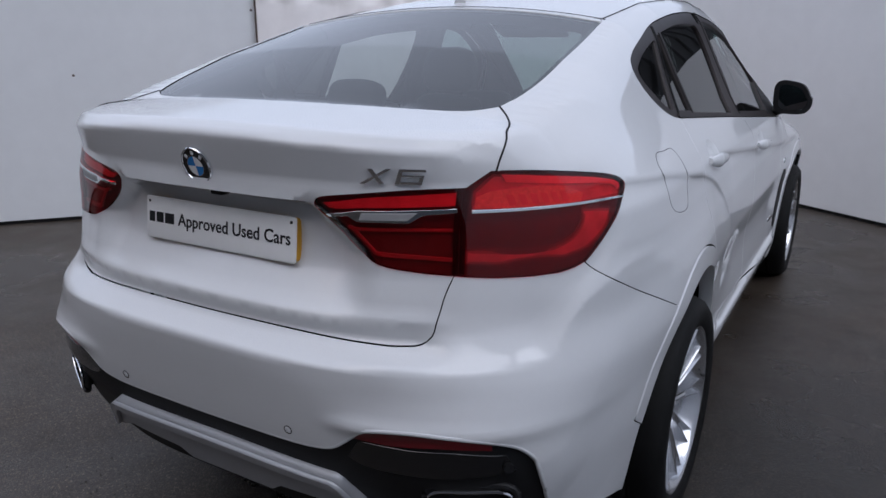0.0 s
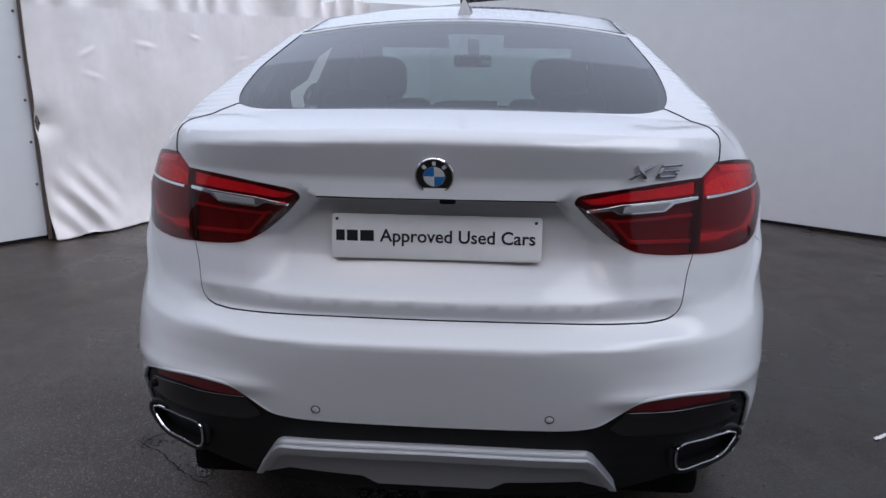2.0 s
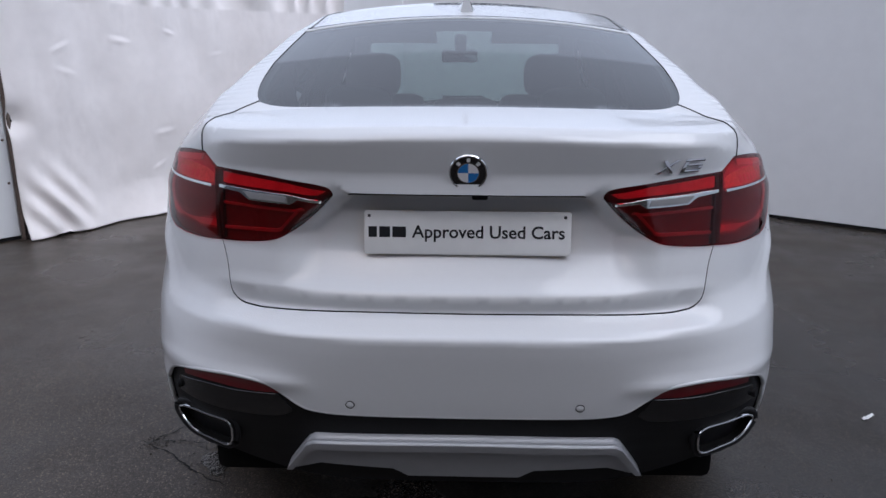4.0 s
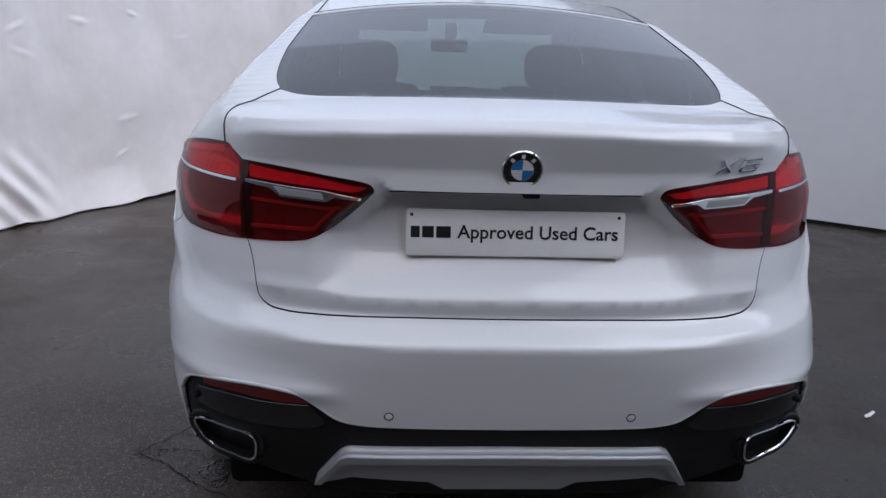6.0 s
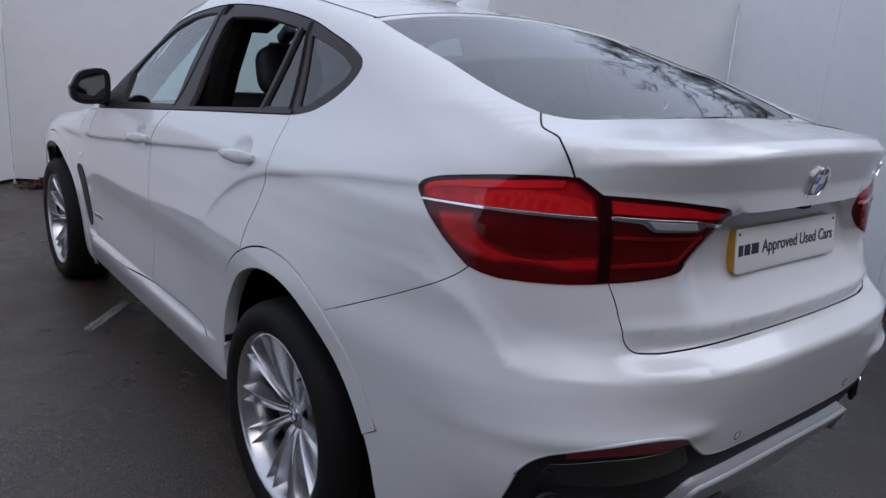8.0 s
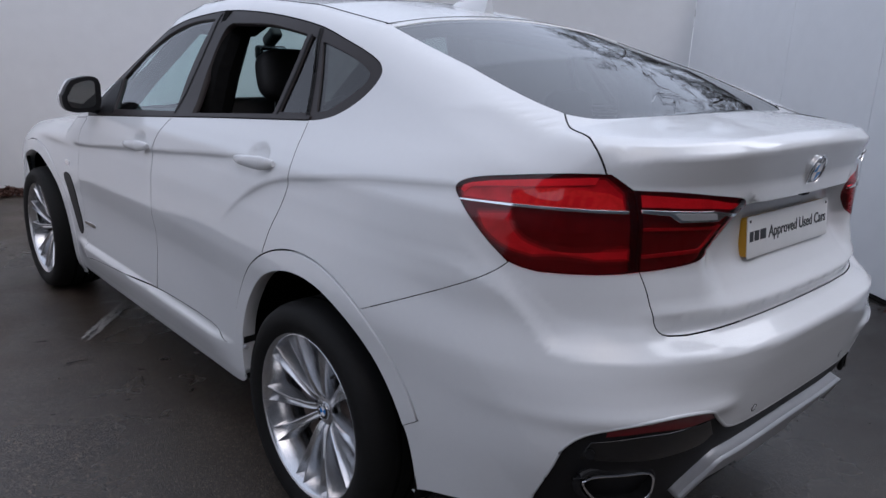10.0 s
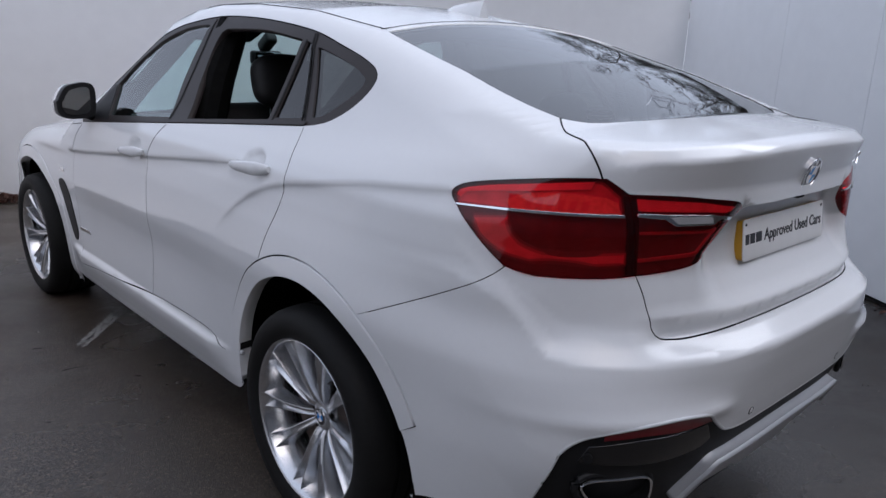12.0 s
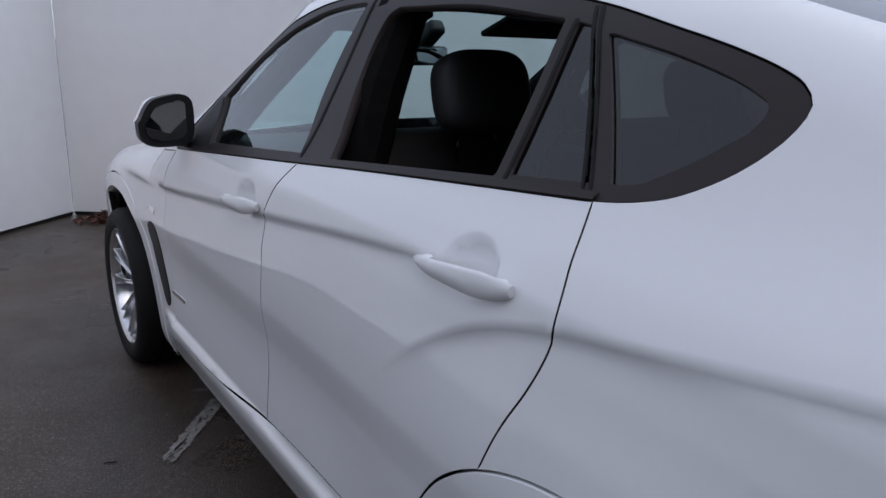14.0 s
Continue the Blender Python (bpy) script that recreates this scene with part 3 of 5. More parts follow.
def corrugated(a, b, z0, z1, out, pitch=0.10, depth=0.03):
    """An upright sheet with trapezoid ribs."""
    length = (b - a).length
    t = (b - a).normalized()
    n = Vector((-t.y, t.x, 0))
    n = n if n.dot(Vector(out)) > 0 else -n
    xs, k = [], 0.0
    while k < length:
        xs += [(k, 0), (k + 0.4 * pitch, 0), (k + 0.5 * pitch, depth), (k + 0.9 * pitch, depth)]
        k += pitch
    bm = bmesh.new()
    row = []
    for s, d in xs:
        p = a + t * min(s, length) + n * (0.10 + d)
        row.append((bm.verts.new((p.x, p.y, z0)), bm.verts.new((p.x, p.y, z1))))
    for (u0, u1), (v0, v1) in zip(row[:-1], row[1:]):
        bm.faces.new((u0, v0, v1, u1))
    r = bmesh.ops.extrude_face_region(bm, geom=bm.faces[:])
    bmesh.ops.translate(bm, vec=n * 0.01, verts=[v for v in r["geom"] if isinstance(v, bmesh.types.BMVert)])
    bmesh.ops.recalc_face_normals(bm, faces=bm.faces)
    return bm


tagged(part("cladding_far", corrugated(CORNER_L + Vector((.3, -.2, 0)), CORNER_L.lerp(CORNER_R, .66), 0.0, 2.75, (0.5, 1, 0)), CLADDING, smooth=False), "dark grey corrugated metal sheet above a white wall", "cladding", kind="structure")


# ---- tarpaulin ----
def sheet_along(name, s0, s1, z0, z1, n_s, n_z, depth, shift):
    """A hanging sheet between the two ends of the tarpaulin; depth and shift give its folds."""
    t = (TARP_B - TARP_A).normalized()
    n = Vector((-t.y, t.x, 0))
    n = n if n.x > 0 else -n
    verts = []
    for j in range(n_z + 1):
        for i in range(n_s + 1):
            s, z = s0 + (s1 - s0) * i / n_s, z0 + (z1 - z0) * j / n_z
            ds, dz = shift(s, z)
            p = TARP_A + t * (s + ds) + n * (depth(s, z) + 0.03)
            verts.append((p.x, p.y, max(0.004, z + dz)))
    k = n_s + 1
    return mesh_of(name, verts, [(j * k + i, j * k + i + 1, (j + 1) * k + i + 1, (j + 1) * k + i) for j in range(n_z) for i in range(n_s)], TARP, True)


TARP_LONG = (TARP_B - TARP_A).length + 0.05
pull_rng = random.Random(14)
# pinched creases: along, height, length, lean, depth
PULLS = [(pull_rng.uniform(0.1, TARP_LONG - 0.1), pull_rng.uniform(0.3, 1.95), pull_rng.uniform(0.05, 0.09), pull_rng.uniform(-0.5, 0.5), pull_rng.uniform(0.005, 0.010)) for _ in range(9)]
TIES = [(TARP_LONG - 0.02, 1.45), (0.03, 0.93)]


def tarp_depth(s, z):
    h = z / 2.03
    d = 0.035 * math.sin(s * 2.1 + 0.7 + 0.3 * h) * (0.5 + 0.5 * h) + 0.020 * math.sin(s * 5.3 + 1.1 * h) * (0.4 + h) + 0.007 * math.sin(s * 13.0 + 2.5 * h)
    d += 0.030 * noise.noise(Vector((s * 1.6, z * 0.7, 3.1))) + 0.016 * noise.noise(Vector((s * 4, z * 1.7, 8.2))) + 0.007 * noise.noise(Vector((s * 8.5, z * 3.6, 1.4))) + 0.003 * abs(noise.noise(Vector((s * 15, z * 9, 5.4))))
    for ps, pz, size, lean, amp in PULLS:
        u, v = s - ps, z - pz
        a, b = u * math.cos(lean) + v * math.sin(lean), -u * math.sin(lean) + v * math.cos(lean)
        if abs(a) < 3 * size and abs(b) < 1.6 * size:
            d += amp * math.exp(-(a / size) ** 2) * (math.exp(-(b / (0.34 * size)) ** 2) - 0.6 * math.exp(-((b - 0.42 * size) / (0.30 * size)) ** 2))
    for ts, tz in TIES:       # drawn in to the wall, with rays of creases
        r, a = math.hypot(s - ts, z - tz), math.atan2(z - tz, s - ts)
        d = d * (1 - math.exp(-(r / 0.10) ** 2)) + 0.004 * math.exp(-r / 0.10) * math.sin(4 * a) * min(1, r / 0.05)
    low = max(0.0, 1 - z / 0.34)
    d += (0.10 - 0.02 * min(s, 3.0)) * low ** 1.5 + low * 0.05 * noise.noise(Vector((s * 3.6, 1.7, 0.3)))
    if s < 0.7:       # a crumpled heap at the foot beside the wall
        d += 0.07 * math.exp(-((s - 0.28) / 0.22) ** 2) * math.exp(-((z - 0.25) / 0.22) ** 2) * (1 + 0.5 * math.sin(s * 30 + z * 22))
    top = max(0.0, (z - 1.80) / 0.23)
    d += top * 0.05 * math.sin(s * 19 + 3 * math.sin(s * 4))
    return d + 0.07 * math.exp(-((s - TARP_LONG) / 0.22) ** 2) * math.exp(-((z - 0.45) / 0.28) ** 2)


def tarp_shift(s, z):
    end = max(0.0, (s - (TARP_LONG - 0.6)) / 0.6)
    back = -0.34 * end ** 2 * max(0.0, 1 - z / 0.78) ** 0.8
    top = max(0.0, (z - 1.86) / 0.17)
    lift = 0.035 * max(0.0, noise.noise(Vector((s * 5.5, 0.2, 9.1)))) if z < 0.02 else 0.0
    u = min(1.0, max(0.0, (s - 1.0) / 1.2))      # the hem hangs clear of the ground towards the far post
    lift += 0.032 * u * u * (3 - 2 * u) * max(0.0, 1 - z / 0.5)
    return back, lift - 0.03 * top * (1 + math.sin(s * 9))


tarp = part("tarpaulin", sheet_along("tarpaulin", 0.0, TARP_LONG, 0.012, 2.03, 260, 150, tarp_depth, tarp_shift), TARP)
so = tarp.modifiers.new("thickness", "SOLIDIFY")
so.thickness = 0.003
tagged(tarp, "creased white plastic tarpaulin hung between two wall panels", "tarpaulin")
flap = part("corner_flap", sheet_along("corner_flap", TARP_LONG - 0.42, TARP_LONG - 0.03, 0.008, 0.80, 30, 40, lambda s, z: -0.018 + 0.008 * math.sin(s * 17) * (1 - z) + 0.05 * max(0, 0.15 - z), lambda s, z: (0.0, 0.0)), TARP, tarp)
so = flap.modifiers.new("thickness", "SOLIDIFY")
so.thickness = 0.003
tarp_n = Vector((-(TARP_B - TARP_A).y, (TARP_B - TARP_A).x, 0)).normalized()
tarp_n = tarp_n if tarp_n.x > 0 else -tarp_n
for ts, tz in TIES:
    at = TARP_A + (TARP_B - TARP_A).normalized() * ts + tarp_n * 0.036 + Vector((0, 0, tz))
    part("eyelet_tie", tube([tuple(at + Vector((0.0, 0.0, 0.012))), tuple(at), tuple(at - tarp_n * 0.03 + Vector((0.02, 0.02, -0.03)))], 0.007, 8), BLACK, tarp, "dark tie through an eyelet")
upright("tarp_backing", TARP_A + Vector((-0.10, 0.08, 0)), TARP_B + Vector((-0.10, 0.08, 0)), 0.0, 1.9, 1.9, 0.03, WALL, (-1, 0.5, 0))
tagged(bpy.data.objects["tarp_backing"], "pale board behind the tarpaulin", "wall", kind="structure")
for at, high in ((TARP_A, 2.2), (TARP_B, 0.75)):
    post = part("post", box((0.035, 0.035, high), (at.x + 0.03, at.y - 0.0, high / 2), 0.003), METAL, smooth=False)
    tagged(post, "thin dark steel post at the edge of the tarpaulin", "post", group="posts")


def screw_head(at, n):
    bm = bmesh.new()
    bmesh.ops.create_cone(bm, cap_ends=True, segments=10, radius1=0.011, radius2=0.007, depth=0.006)
    bmesh.ops.transform(bm, matrix=Matrix.Translation(at) @ n.to_track_quat("Z", "Y").to_matrix().to_4x4(), verts=bm.verts)
    return bm


inner = Vector((-LEFT_DIR.y, LEFT_DIR.x, 0))
inner = inner if inner.x > 0 else -inner
for zz in (0.45, 0.78, 1.1, 1.42, 1.75):
    tagged(part("screw", screw_head(TARP_A + LEFT_DIR * 0.03 + inner * 0.003 + Vector((0, 0, zz)), inner), METAL), "small dark fixing screw in the wall panel", "screw", group="wall screws")
tagged(part("screw", screw_head(TARP_A + LEFT_DIR * 1.5 + inner * 0.003 + Vector((0, 0, 1.22)), inner), METAL), "small dark fixing screw in the wall panel", "screw", group="wall screws")


# ---- car ----
car = tagged(new("car"), "white coupe-backed SUV with red tail lamps, one rear window open", "car")

# outlines in (x, z) on the tail, (y, z) on the flank, (x, y) on the top
lamp_low_in = spline([(.641, 1.010), (.56, 1.015), (.485, 1.028), (.436, 1.052), (.372, 1.104), (.334, 1.144)])
lamp_top_in = spline([(.334, 1.152), (.342, 1.162), (.455, 1.180), (.56, 1.191), (.652, 1.195)])
lamp_rise = line((.652, 1.195), (.692, 1.229))
gate_low = spline([(0, .855), (.25, .855), (.471, .851), (.545, .851), (.587, .857), (.610, .878), (.619, .917), (.628, .968), (.641, 1.010)])
seam3 = spline([(.692, .283, 1.229), (.694, .299, 1.262), (.687, .351, 1.294), (.652, .430, 1.322), (.600, .486, 1.343)])     # beside deck and lip
turn = int(np.argmin(np.abs(seam3[:, 2] - 1.280)))
seam_angle = np.stack([np.arctan2(seam3[:, 0], YC - seam3[:, 1]), seam3[:, 2]], 1)
edge_line = np.vstack([on_back(seam_angle[:turn]), on_top(seam3[turn:, :2])])
for _ in range(4):       # an even run round the lip's corner
    edge_line[1:-1] = (edge_line[:-2] + 2 * edge_line[1:-1] + edge_line[2:]) / 4
seam_angle = np.stack([np.arctan2(edge_line[:, 0], YC - edge_line[:, 1]), edge_line[:, 2]], 1)
edge_line = np.vstack([on_back(seam_angle[:turn + 1]), on_top(edge_line[turn + 1:, :2])])
seam_angle = np.stack([np.arctan2(edge_line[:, 0], YC - edge_line[:, 1]), edge_line[:, 2]], 1)
corner = edge_line[turn]
lip = np.vstack([seam_angle[turn:turn + 1], back_xz(spline([(corner[0] - .006, corner[2] + .001), (.675, corner[2] + .003), (.640, 1.292), (.60, 1.293), (.45, 1.299), (.25, 1.304), (0, 1.306)]))])

gate_half = joined(back_xz(gate_low), back_xz(lamp_low_in), back_xz(lamp_top_in), back_xz(lamp_rise), seam_angle[:turn], lip)
gate_loop = both(gate_half)
lip3 = on_back(lip)[::-1]
seam_up = edge_line[turn:, :2]
quarter_up = edge_line[:, 1:]
lip_both = np.vstack([lip, lip * [-1, 1]])
lip3_both = np.vstack([lip3[:, :2], lip3[:, :2] * [-1, 1]])
across = np.linspace(-.66, .66, 111)
lip_y = np.interp(np.abs(across), lip3[:, 0], lip3[:, 1])
lip_z = np.interp(np.abs(across), lip3[:, 0], lip3[:, 2])
DECK_ROWS = [np.stack([across, lip_y + d], 1) for d in (.007, .016, .026, .036, .046, .056, .068, .082)]
GATE_ROWS = [np.stack([np.arctan2(across, YC - lip_y), lip_z - d], 1) for d in (.006, .013, .022, .033)] + [np.stack([np.arctan2(across * .84, YC - .09), np.full(len(across), zz)], 1) for zz in (.897, .903, .909, .916)]
glass_low = spline([(.600, .486), (.541, .447), (.40, .420), (.2, .392), (0, .382)])
deck_loop = both(joined(lip3[:, :2], seam_up, glass_low))
tailgate = skin("tailgate", PAINT, car, [sheet(on_back, keep_edge(gate_loop, 0.0022, lip_both), 0.011, rows=GATE_ROWS), sheet(on_top, keep_edge(deck_loop, 0.0025, lip3_both), 0.016, rim=0.008, rows=DECK_ROWS)], "white tailgate with a ducktail lip")
glass_side = spline([(.600, .486), (.618, .54), (.630, .62), (.632, .75), (.618, .99), (.600, 1.185)])
glass_top = spline([(.600, 1.185), (.4, 1.202), (.2, 1.208), (0, 1.210)])
rear_loop = both(joined(glass_low[::-1], glass_side, glass_top))
rear_window = skin("rear_window", REAR_GLASS, tailgate, [sheet(on_top, inset(rear_loop, 0.0015), 0.03, lift=-0.003, rim=0.006)], "dark tinted rear window")
band = skin("window_border", GLOSS, tailgate, [sheet(on_top, rear_loop, 0.03, lift=-0.012, rim=0, holes=[inset(rear_loop, 0.022)])], "black printed border of the glass")

for s in (1, -1):
    part("gate_seal", tube(edge_line * [s, 1, 1], .0024, 6), RUBBER, tailgate)

# bumper
lamp_low_out = spline([(.641, 1.010), (.709, 1.004), (.777, 1.002)])
lamp_low_flank = spline([(.353, 1.003), (.387, 1.010), (.411, 1.0185)])
bump_seam = spline([(.413, 1.017), (.433, .996), (.463, .974), (.546, .931), (.666, .875), (.785, .821), (.8205, .8055)])


def arc(cy, cz, r, a, b):
    t = np.radians(np.linspace(a, b, max(3, int(abs(b - a) / 2.5))))
    return np.stack([cy + r * np.cos(t), cz + r * np.sin(t)], 1)


AR, AF, AZ = 1.112, 4.03, 0.350
OPEN_R, TRIM_R = 0.476, 0.540
hem = spline([(0, .586), (.254, .589), (.354, .594), (.409, .606), (.452, .636), (.480, .658), (.508, .677), (.596, .690), (.692, .684), (.760, .668), (.806, .646), (.833, .609), (.841, .562), (.844, .494), (.842, .444), (.834, .410)])
bump_foot = [(.30, .405), (.45, .375), (.60, .340), (.650, .318)]
gate_side = gate_low[::-1]
bump_half = joined(back_xz(hem), back_yz(spline(bump_foot)), back_yz(arc(AR, AZ, OPEN_R, 185, 159.6)), back_yz(arc(AR, AZ, TRIM_R, 158.2, 122.6)),
                   back_yz(bump_seam[::-1]), back_yz(lamp_low_flank[::-1]), back_xz(lamp_low_out[::-1]), back_xz(gate_side))
bumper = skin("rear_bumper", PAINT, car, [sheet(on_back, inset(both(bump_half), 0.0013), 0.012, rim=0.022)], "white rear bumper with dark lower part")
hem3 = on_back(back_xz(hem))
hem3 = hem3 - .0055 * slope(hem3) + [0, 0, .001]
for s in (1, -1):
    part("hem_lip", tube(hem3 * [s, 1, 1], .0065, 10), PAINT, bumper)
valance = skin("valance", BLACK, bumper, [sheet(on_back, both(inset(joined(back_xz(hem), back_xz(spline([(.828, .407), (.76, .392), (.66, .405), (.56, .375), (.4, .34), (.2, .33), (0, .33)]))), 0)), 0.025, lift=-0.014, rim=0.05)], "dark textured lower valance")
refl = joined(back_xz(spline([(.480, .654), (.514, .671), (.597, .683), (.692, .676), (.766, .657)])), back_xz(spline([(.766, .641), (.674, .646), (.560, .639), (.462, .639)])))
tails("reflector", material("reflector_red", (0.17, 0.006, 0.012), 0.3, coat=0.25, vary=0.1), bumper, inset(refl, 0.002), "dark red reflector strip", lift=-0.010, step=0.02)
wing = joined(back_xz(spline([(.480, .635), (.600, .634), (.694, .637), (.790, .626)])), back_xz(spline([(.806, .584), (.718, .573), (.602, .565), (.474, .570), (.447, .586)])))
tails("bumper_vane", GLOSS, bumper, wing, "glossy black vane", lift=-0.010, step=0.02)
dif = both(joined(back_xz(line((0, .376), (.150, .376), (.190, .405), (.384, .420), (.450, .394), (.478, .394), (.430, .470), (.410, .500), (.392, .511), (0, .514)))))
diffuser = skin("diffuser", SILVER, car, [sheet(on_back, dif, 0.02, lift=0.012, rim=0.03)], "silver plastic diffuser")
ridge = both(joined(back_xz(line((0, .492), (.384, .489), (.408, .472), (.438, .425), (.462, .395), (.478, .394), (.430, .470), (.410, .500), (.392, .511), (0, .514)))))
skin("diffuser_edge", SILVER, diffuser, [sheet(on_back, ridge, 0.02, lift=0.024, rim=0.012)], "bright silver upper edge")


def exhaust(s):
    """A flattened trapezoid tail pipe with a chrome rim."""
    ring = spline([(.636, .525), (.70, .530), (.780, .534), (.794, .525), (.778, .493), (.748, .469), (.70, .460), (.640, .455), (.628, .465), (.624, .510)], 0.006, True)
    y = np.array([0.104 + 0.48 * max(0, x - .62) for x, z in ring])
    p = np.stack([ring[:, 0] * s, y, ring[:, 1]], 1)
    pipe = part("exhaust_pipe", tube(p, 0.0036, 8, True), CHROME, car, "chrome-rimmed trapezoid tail pipe")
    bm = bmesh.new()
    k = len(p)
    rows = [[bm.verts.new(v) for v in r] for r in (p, p + np.array([0, 0.14, 0]))]
    for i in range(k):
        bm.faces.new((rows[0][i], rows[0][(i + 1) % k], rows[1][(i + 1) % k], rows[1][i]))
    bm.faces.new(rows[1])
    bmesh.ops.recalc_face_normals(bm, faces=bm.faces)
    part("inner_tube", bm, DARK, pipe)
    wide = inset(ring, -.010)
    part("exhaust_surround", tube(np.stack([wide[:, 0] * s, y + .012, wide[:, 1]], 1), .0095, 10, True), BLACK, bumper, "dark surround of the tail pipe")


exhaust(1)
exhaust(-1)


def stud(name, x, z, r, mat, parent, depth=0.006, chart=back_xz, ring=None):
    """A small round button on the tail."""
    p = on_back(chart([(abs(x), z)]))
    n = slope(p)[0]
    p = p[0]
    if x < 0:
        p, n = p * [-1, 1, 1], n * [-1, 1, 1]
    m = Matrix.Translation(p) @ Vector(n).to_track_quat("X", "Z").to_matrix().to_4x4()
    ob = part(name, lathe([(0.0005, depth * 0.6), (r * 0.8, depth * 0.6), (r, depth * 0.2), (r, -0.01), (0.0005, -0.01)], 24, m), mat, parent)
    if ring:
        part("sensor_ring", lathe([(r, depth * 0.35), (r + 0.0022, depth * 0.35), (r + 0.0022, -0.008), (r, -0.008)], 24, m), ring, parent)
    return ob


for sx in (-1, 1):
    stud("parking_sensor", sx * .291, .623, .0095, PAINT, bumper, 0.003, ring=BLACK)
    stud("parking_sensor", sx * .792, .600, .0115, BLACK, bumper, 0.0)

# flanks
crease_y = np.arange(.25, 3.9, .011)
CREASES = [np.stack([ys, c(ys) + d], 1) for c, ys in ((rear_crease, crease_y[crease_y < 1.70]), (front_crease, crease_y[crease_y > 1.50])) for d in (.014, .005, 0, -.005, -.012, -.022)]


ring_a = np.linspace(0, 2 * np.pi, 44, endpoint=False)
for cy, cz in ((1.49, 1.122), (2.49, 1.056)):
    for k in (.40, .62, .80, .90, .96, 1.0, 1.05, 1.2):
        CREASES.append(np.stack([cy - .010 + .074 * k * np.cos(ring_a), cz + .050 * k * np.sin(ring_a)], 1))


def crest(x, ys):
    p = on_top(np.stack([np.broadcast_to(x, ys.shape), ys], 1))
    return p


rail = crest(.590, np.arange(1.21, 2.43, 0.03))[:, 1:]
post_y = np.arange(2.44, 3.43, 0.03)
post_x = .590 + .13 * (post_y - 2.44) / .98
post_top = crest(post_x, post_y)[:, 1:]
glass_edge3 = on_top(glass_side)[:, 1:]
dlo_up = spline([(3.16, 1.103), (3.105, 1.200), (3.025, 1.300), (2.925, 1.400), (2.735, 1.500), (2.58, 1.553), (2.44, 1.577), (2.20, 1.600), (1.98, 1.597), (1.728, 1.578), (1.47, 1.544), (1.29, 1.502), (1.182, 1.475), (1.100, 1.449), (1.066, 1.433), (1.045, 1.410), (1.051, 1.382), (1.071, 1.353), (1.102, 1.324), (1.143, 1.298), (1.181, 1.281), (1.240, 1.266), (1.298, 1.257)])
dlo_low = spline([(1.298, 1.257), (2.0, 1.201), (2.245, 1.180), (2.7, 1.142), (3.16, 1.103)])
door_back = spline([(1.298, 1.257), (1.279, 1.190), (1.257, 1.112), (1.264, 1.055), (1.290, .985), (1.328, .910), (1.361, .829)])
lamp_front = spline([(.414, 1.019), (.440, 1.042), (.468, 1.068), (.510, 1.112), (.546, 1.146), (.563, 1.162), (.566, 1.174), (.556, 1.187), (.530, 1.1975), (.445, 1.2125), (.340, 1.2255), (.284, 1.229)])
fore = line(post_top[-1], (3.36, 1.075), (3.16, 1.095))
quarter = joined(quarter_up, glass_edge3[1:], rail, post_top, fore, dlo_up, door_back, arc(AR, AZ, TRIM_R, 62.5, 122.4), bump_seam[::-1], lamp_front)
quarter_edge = np.vstack([quarter_up, glass_edge3, rail, post_top])
sides("quarter_panel", PAINT, car, keep_edge(quarter, 0.0022, quarter_edge), "white rear quarter with roof rail", step=0.012, rows=CREASES)

sill_z = spline([(1.72, .405), (1.80, .432), (2.1, .437), (2.6, .415), (3.1, .375), (3.40, .335)])
mid_seam = spline([(2.245, 1.180), (2.292, 1.125), (2.345, 1.02), (2.352, .855), (2.372, .60), (2.385, .4275)])
front_seam = spline([(3.16, 1.103), (3.26, 1.0), (3.315, .85), (3.325, .65), (3.310, .50), (3.30, .348)])


def between(c, a, b):
    return c[(c[:, 0] >= a - 1e-6) & (c[:, 0] <= b + 1e-6)]


rear_door_loop = joined(dlo_low[dlo_low[:, 0] <= 2.245], mid_seam, between(sill_z, 1.62, 2.385)[::-1], arc(AR, AZ, TRIM_R, 5, 62.5), door_back[::-1])
front_door_loop = joined(between(dlo_low, 2.245, 3.17), front_seam, between(sill_z, 2.385, 3.30)[::-1], mid_seam[::-1])
rear_doors = sides("rear_door", PAINT, car, inset(rear_door_loop, 0.003), "white rear door", step=0.012, rows=CREASES)
front_doors = sides("front_door", PAINT, car, inset(front_door_loop, 0.003), "white front door", step=0.013, rows=CREASES)
sill_loop = joined(sill_z, spline([(3.43, .30), (3.44, .262), (3.2, .245), (2.5, .245), (1.9, .25), (1.64, .262), (1.59, .295)]), arc(AR, AZ, OPEN_R, -6, 14), line((1.578, .440), (1.612, .424), (1.668, .404)))
sides("side_sill", PAINT, car, inset(sill_loop, 0.002), "white side sill", step=0.02, rim=0.05)


def arch(cy, a, b, loop_a, loop_b):
    return joined(arc(cy, AZ, TRIM_R - 0.0045, loop_a, loop_b), arc(cy, AZ, OPEN_R, b, a))


sides("arch_trim", PAINT, car, arch(AR, -4, 159.4, 5, 158.0), "white wheel arch trim", step=0.02, lift=0.003, rim=0.048, deep=False)
sides("arch_trim", PAINT, car, arch(AF, 10, 200, 10, 196), "white wheel arch trim", step=0.02, lift=0.004, rim=0.055, deep=False)

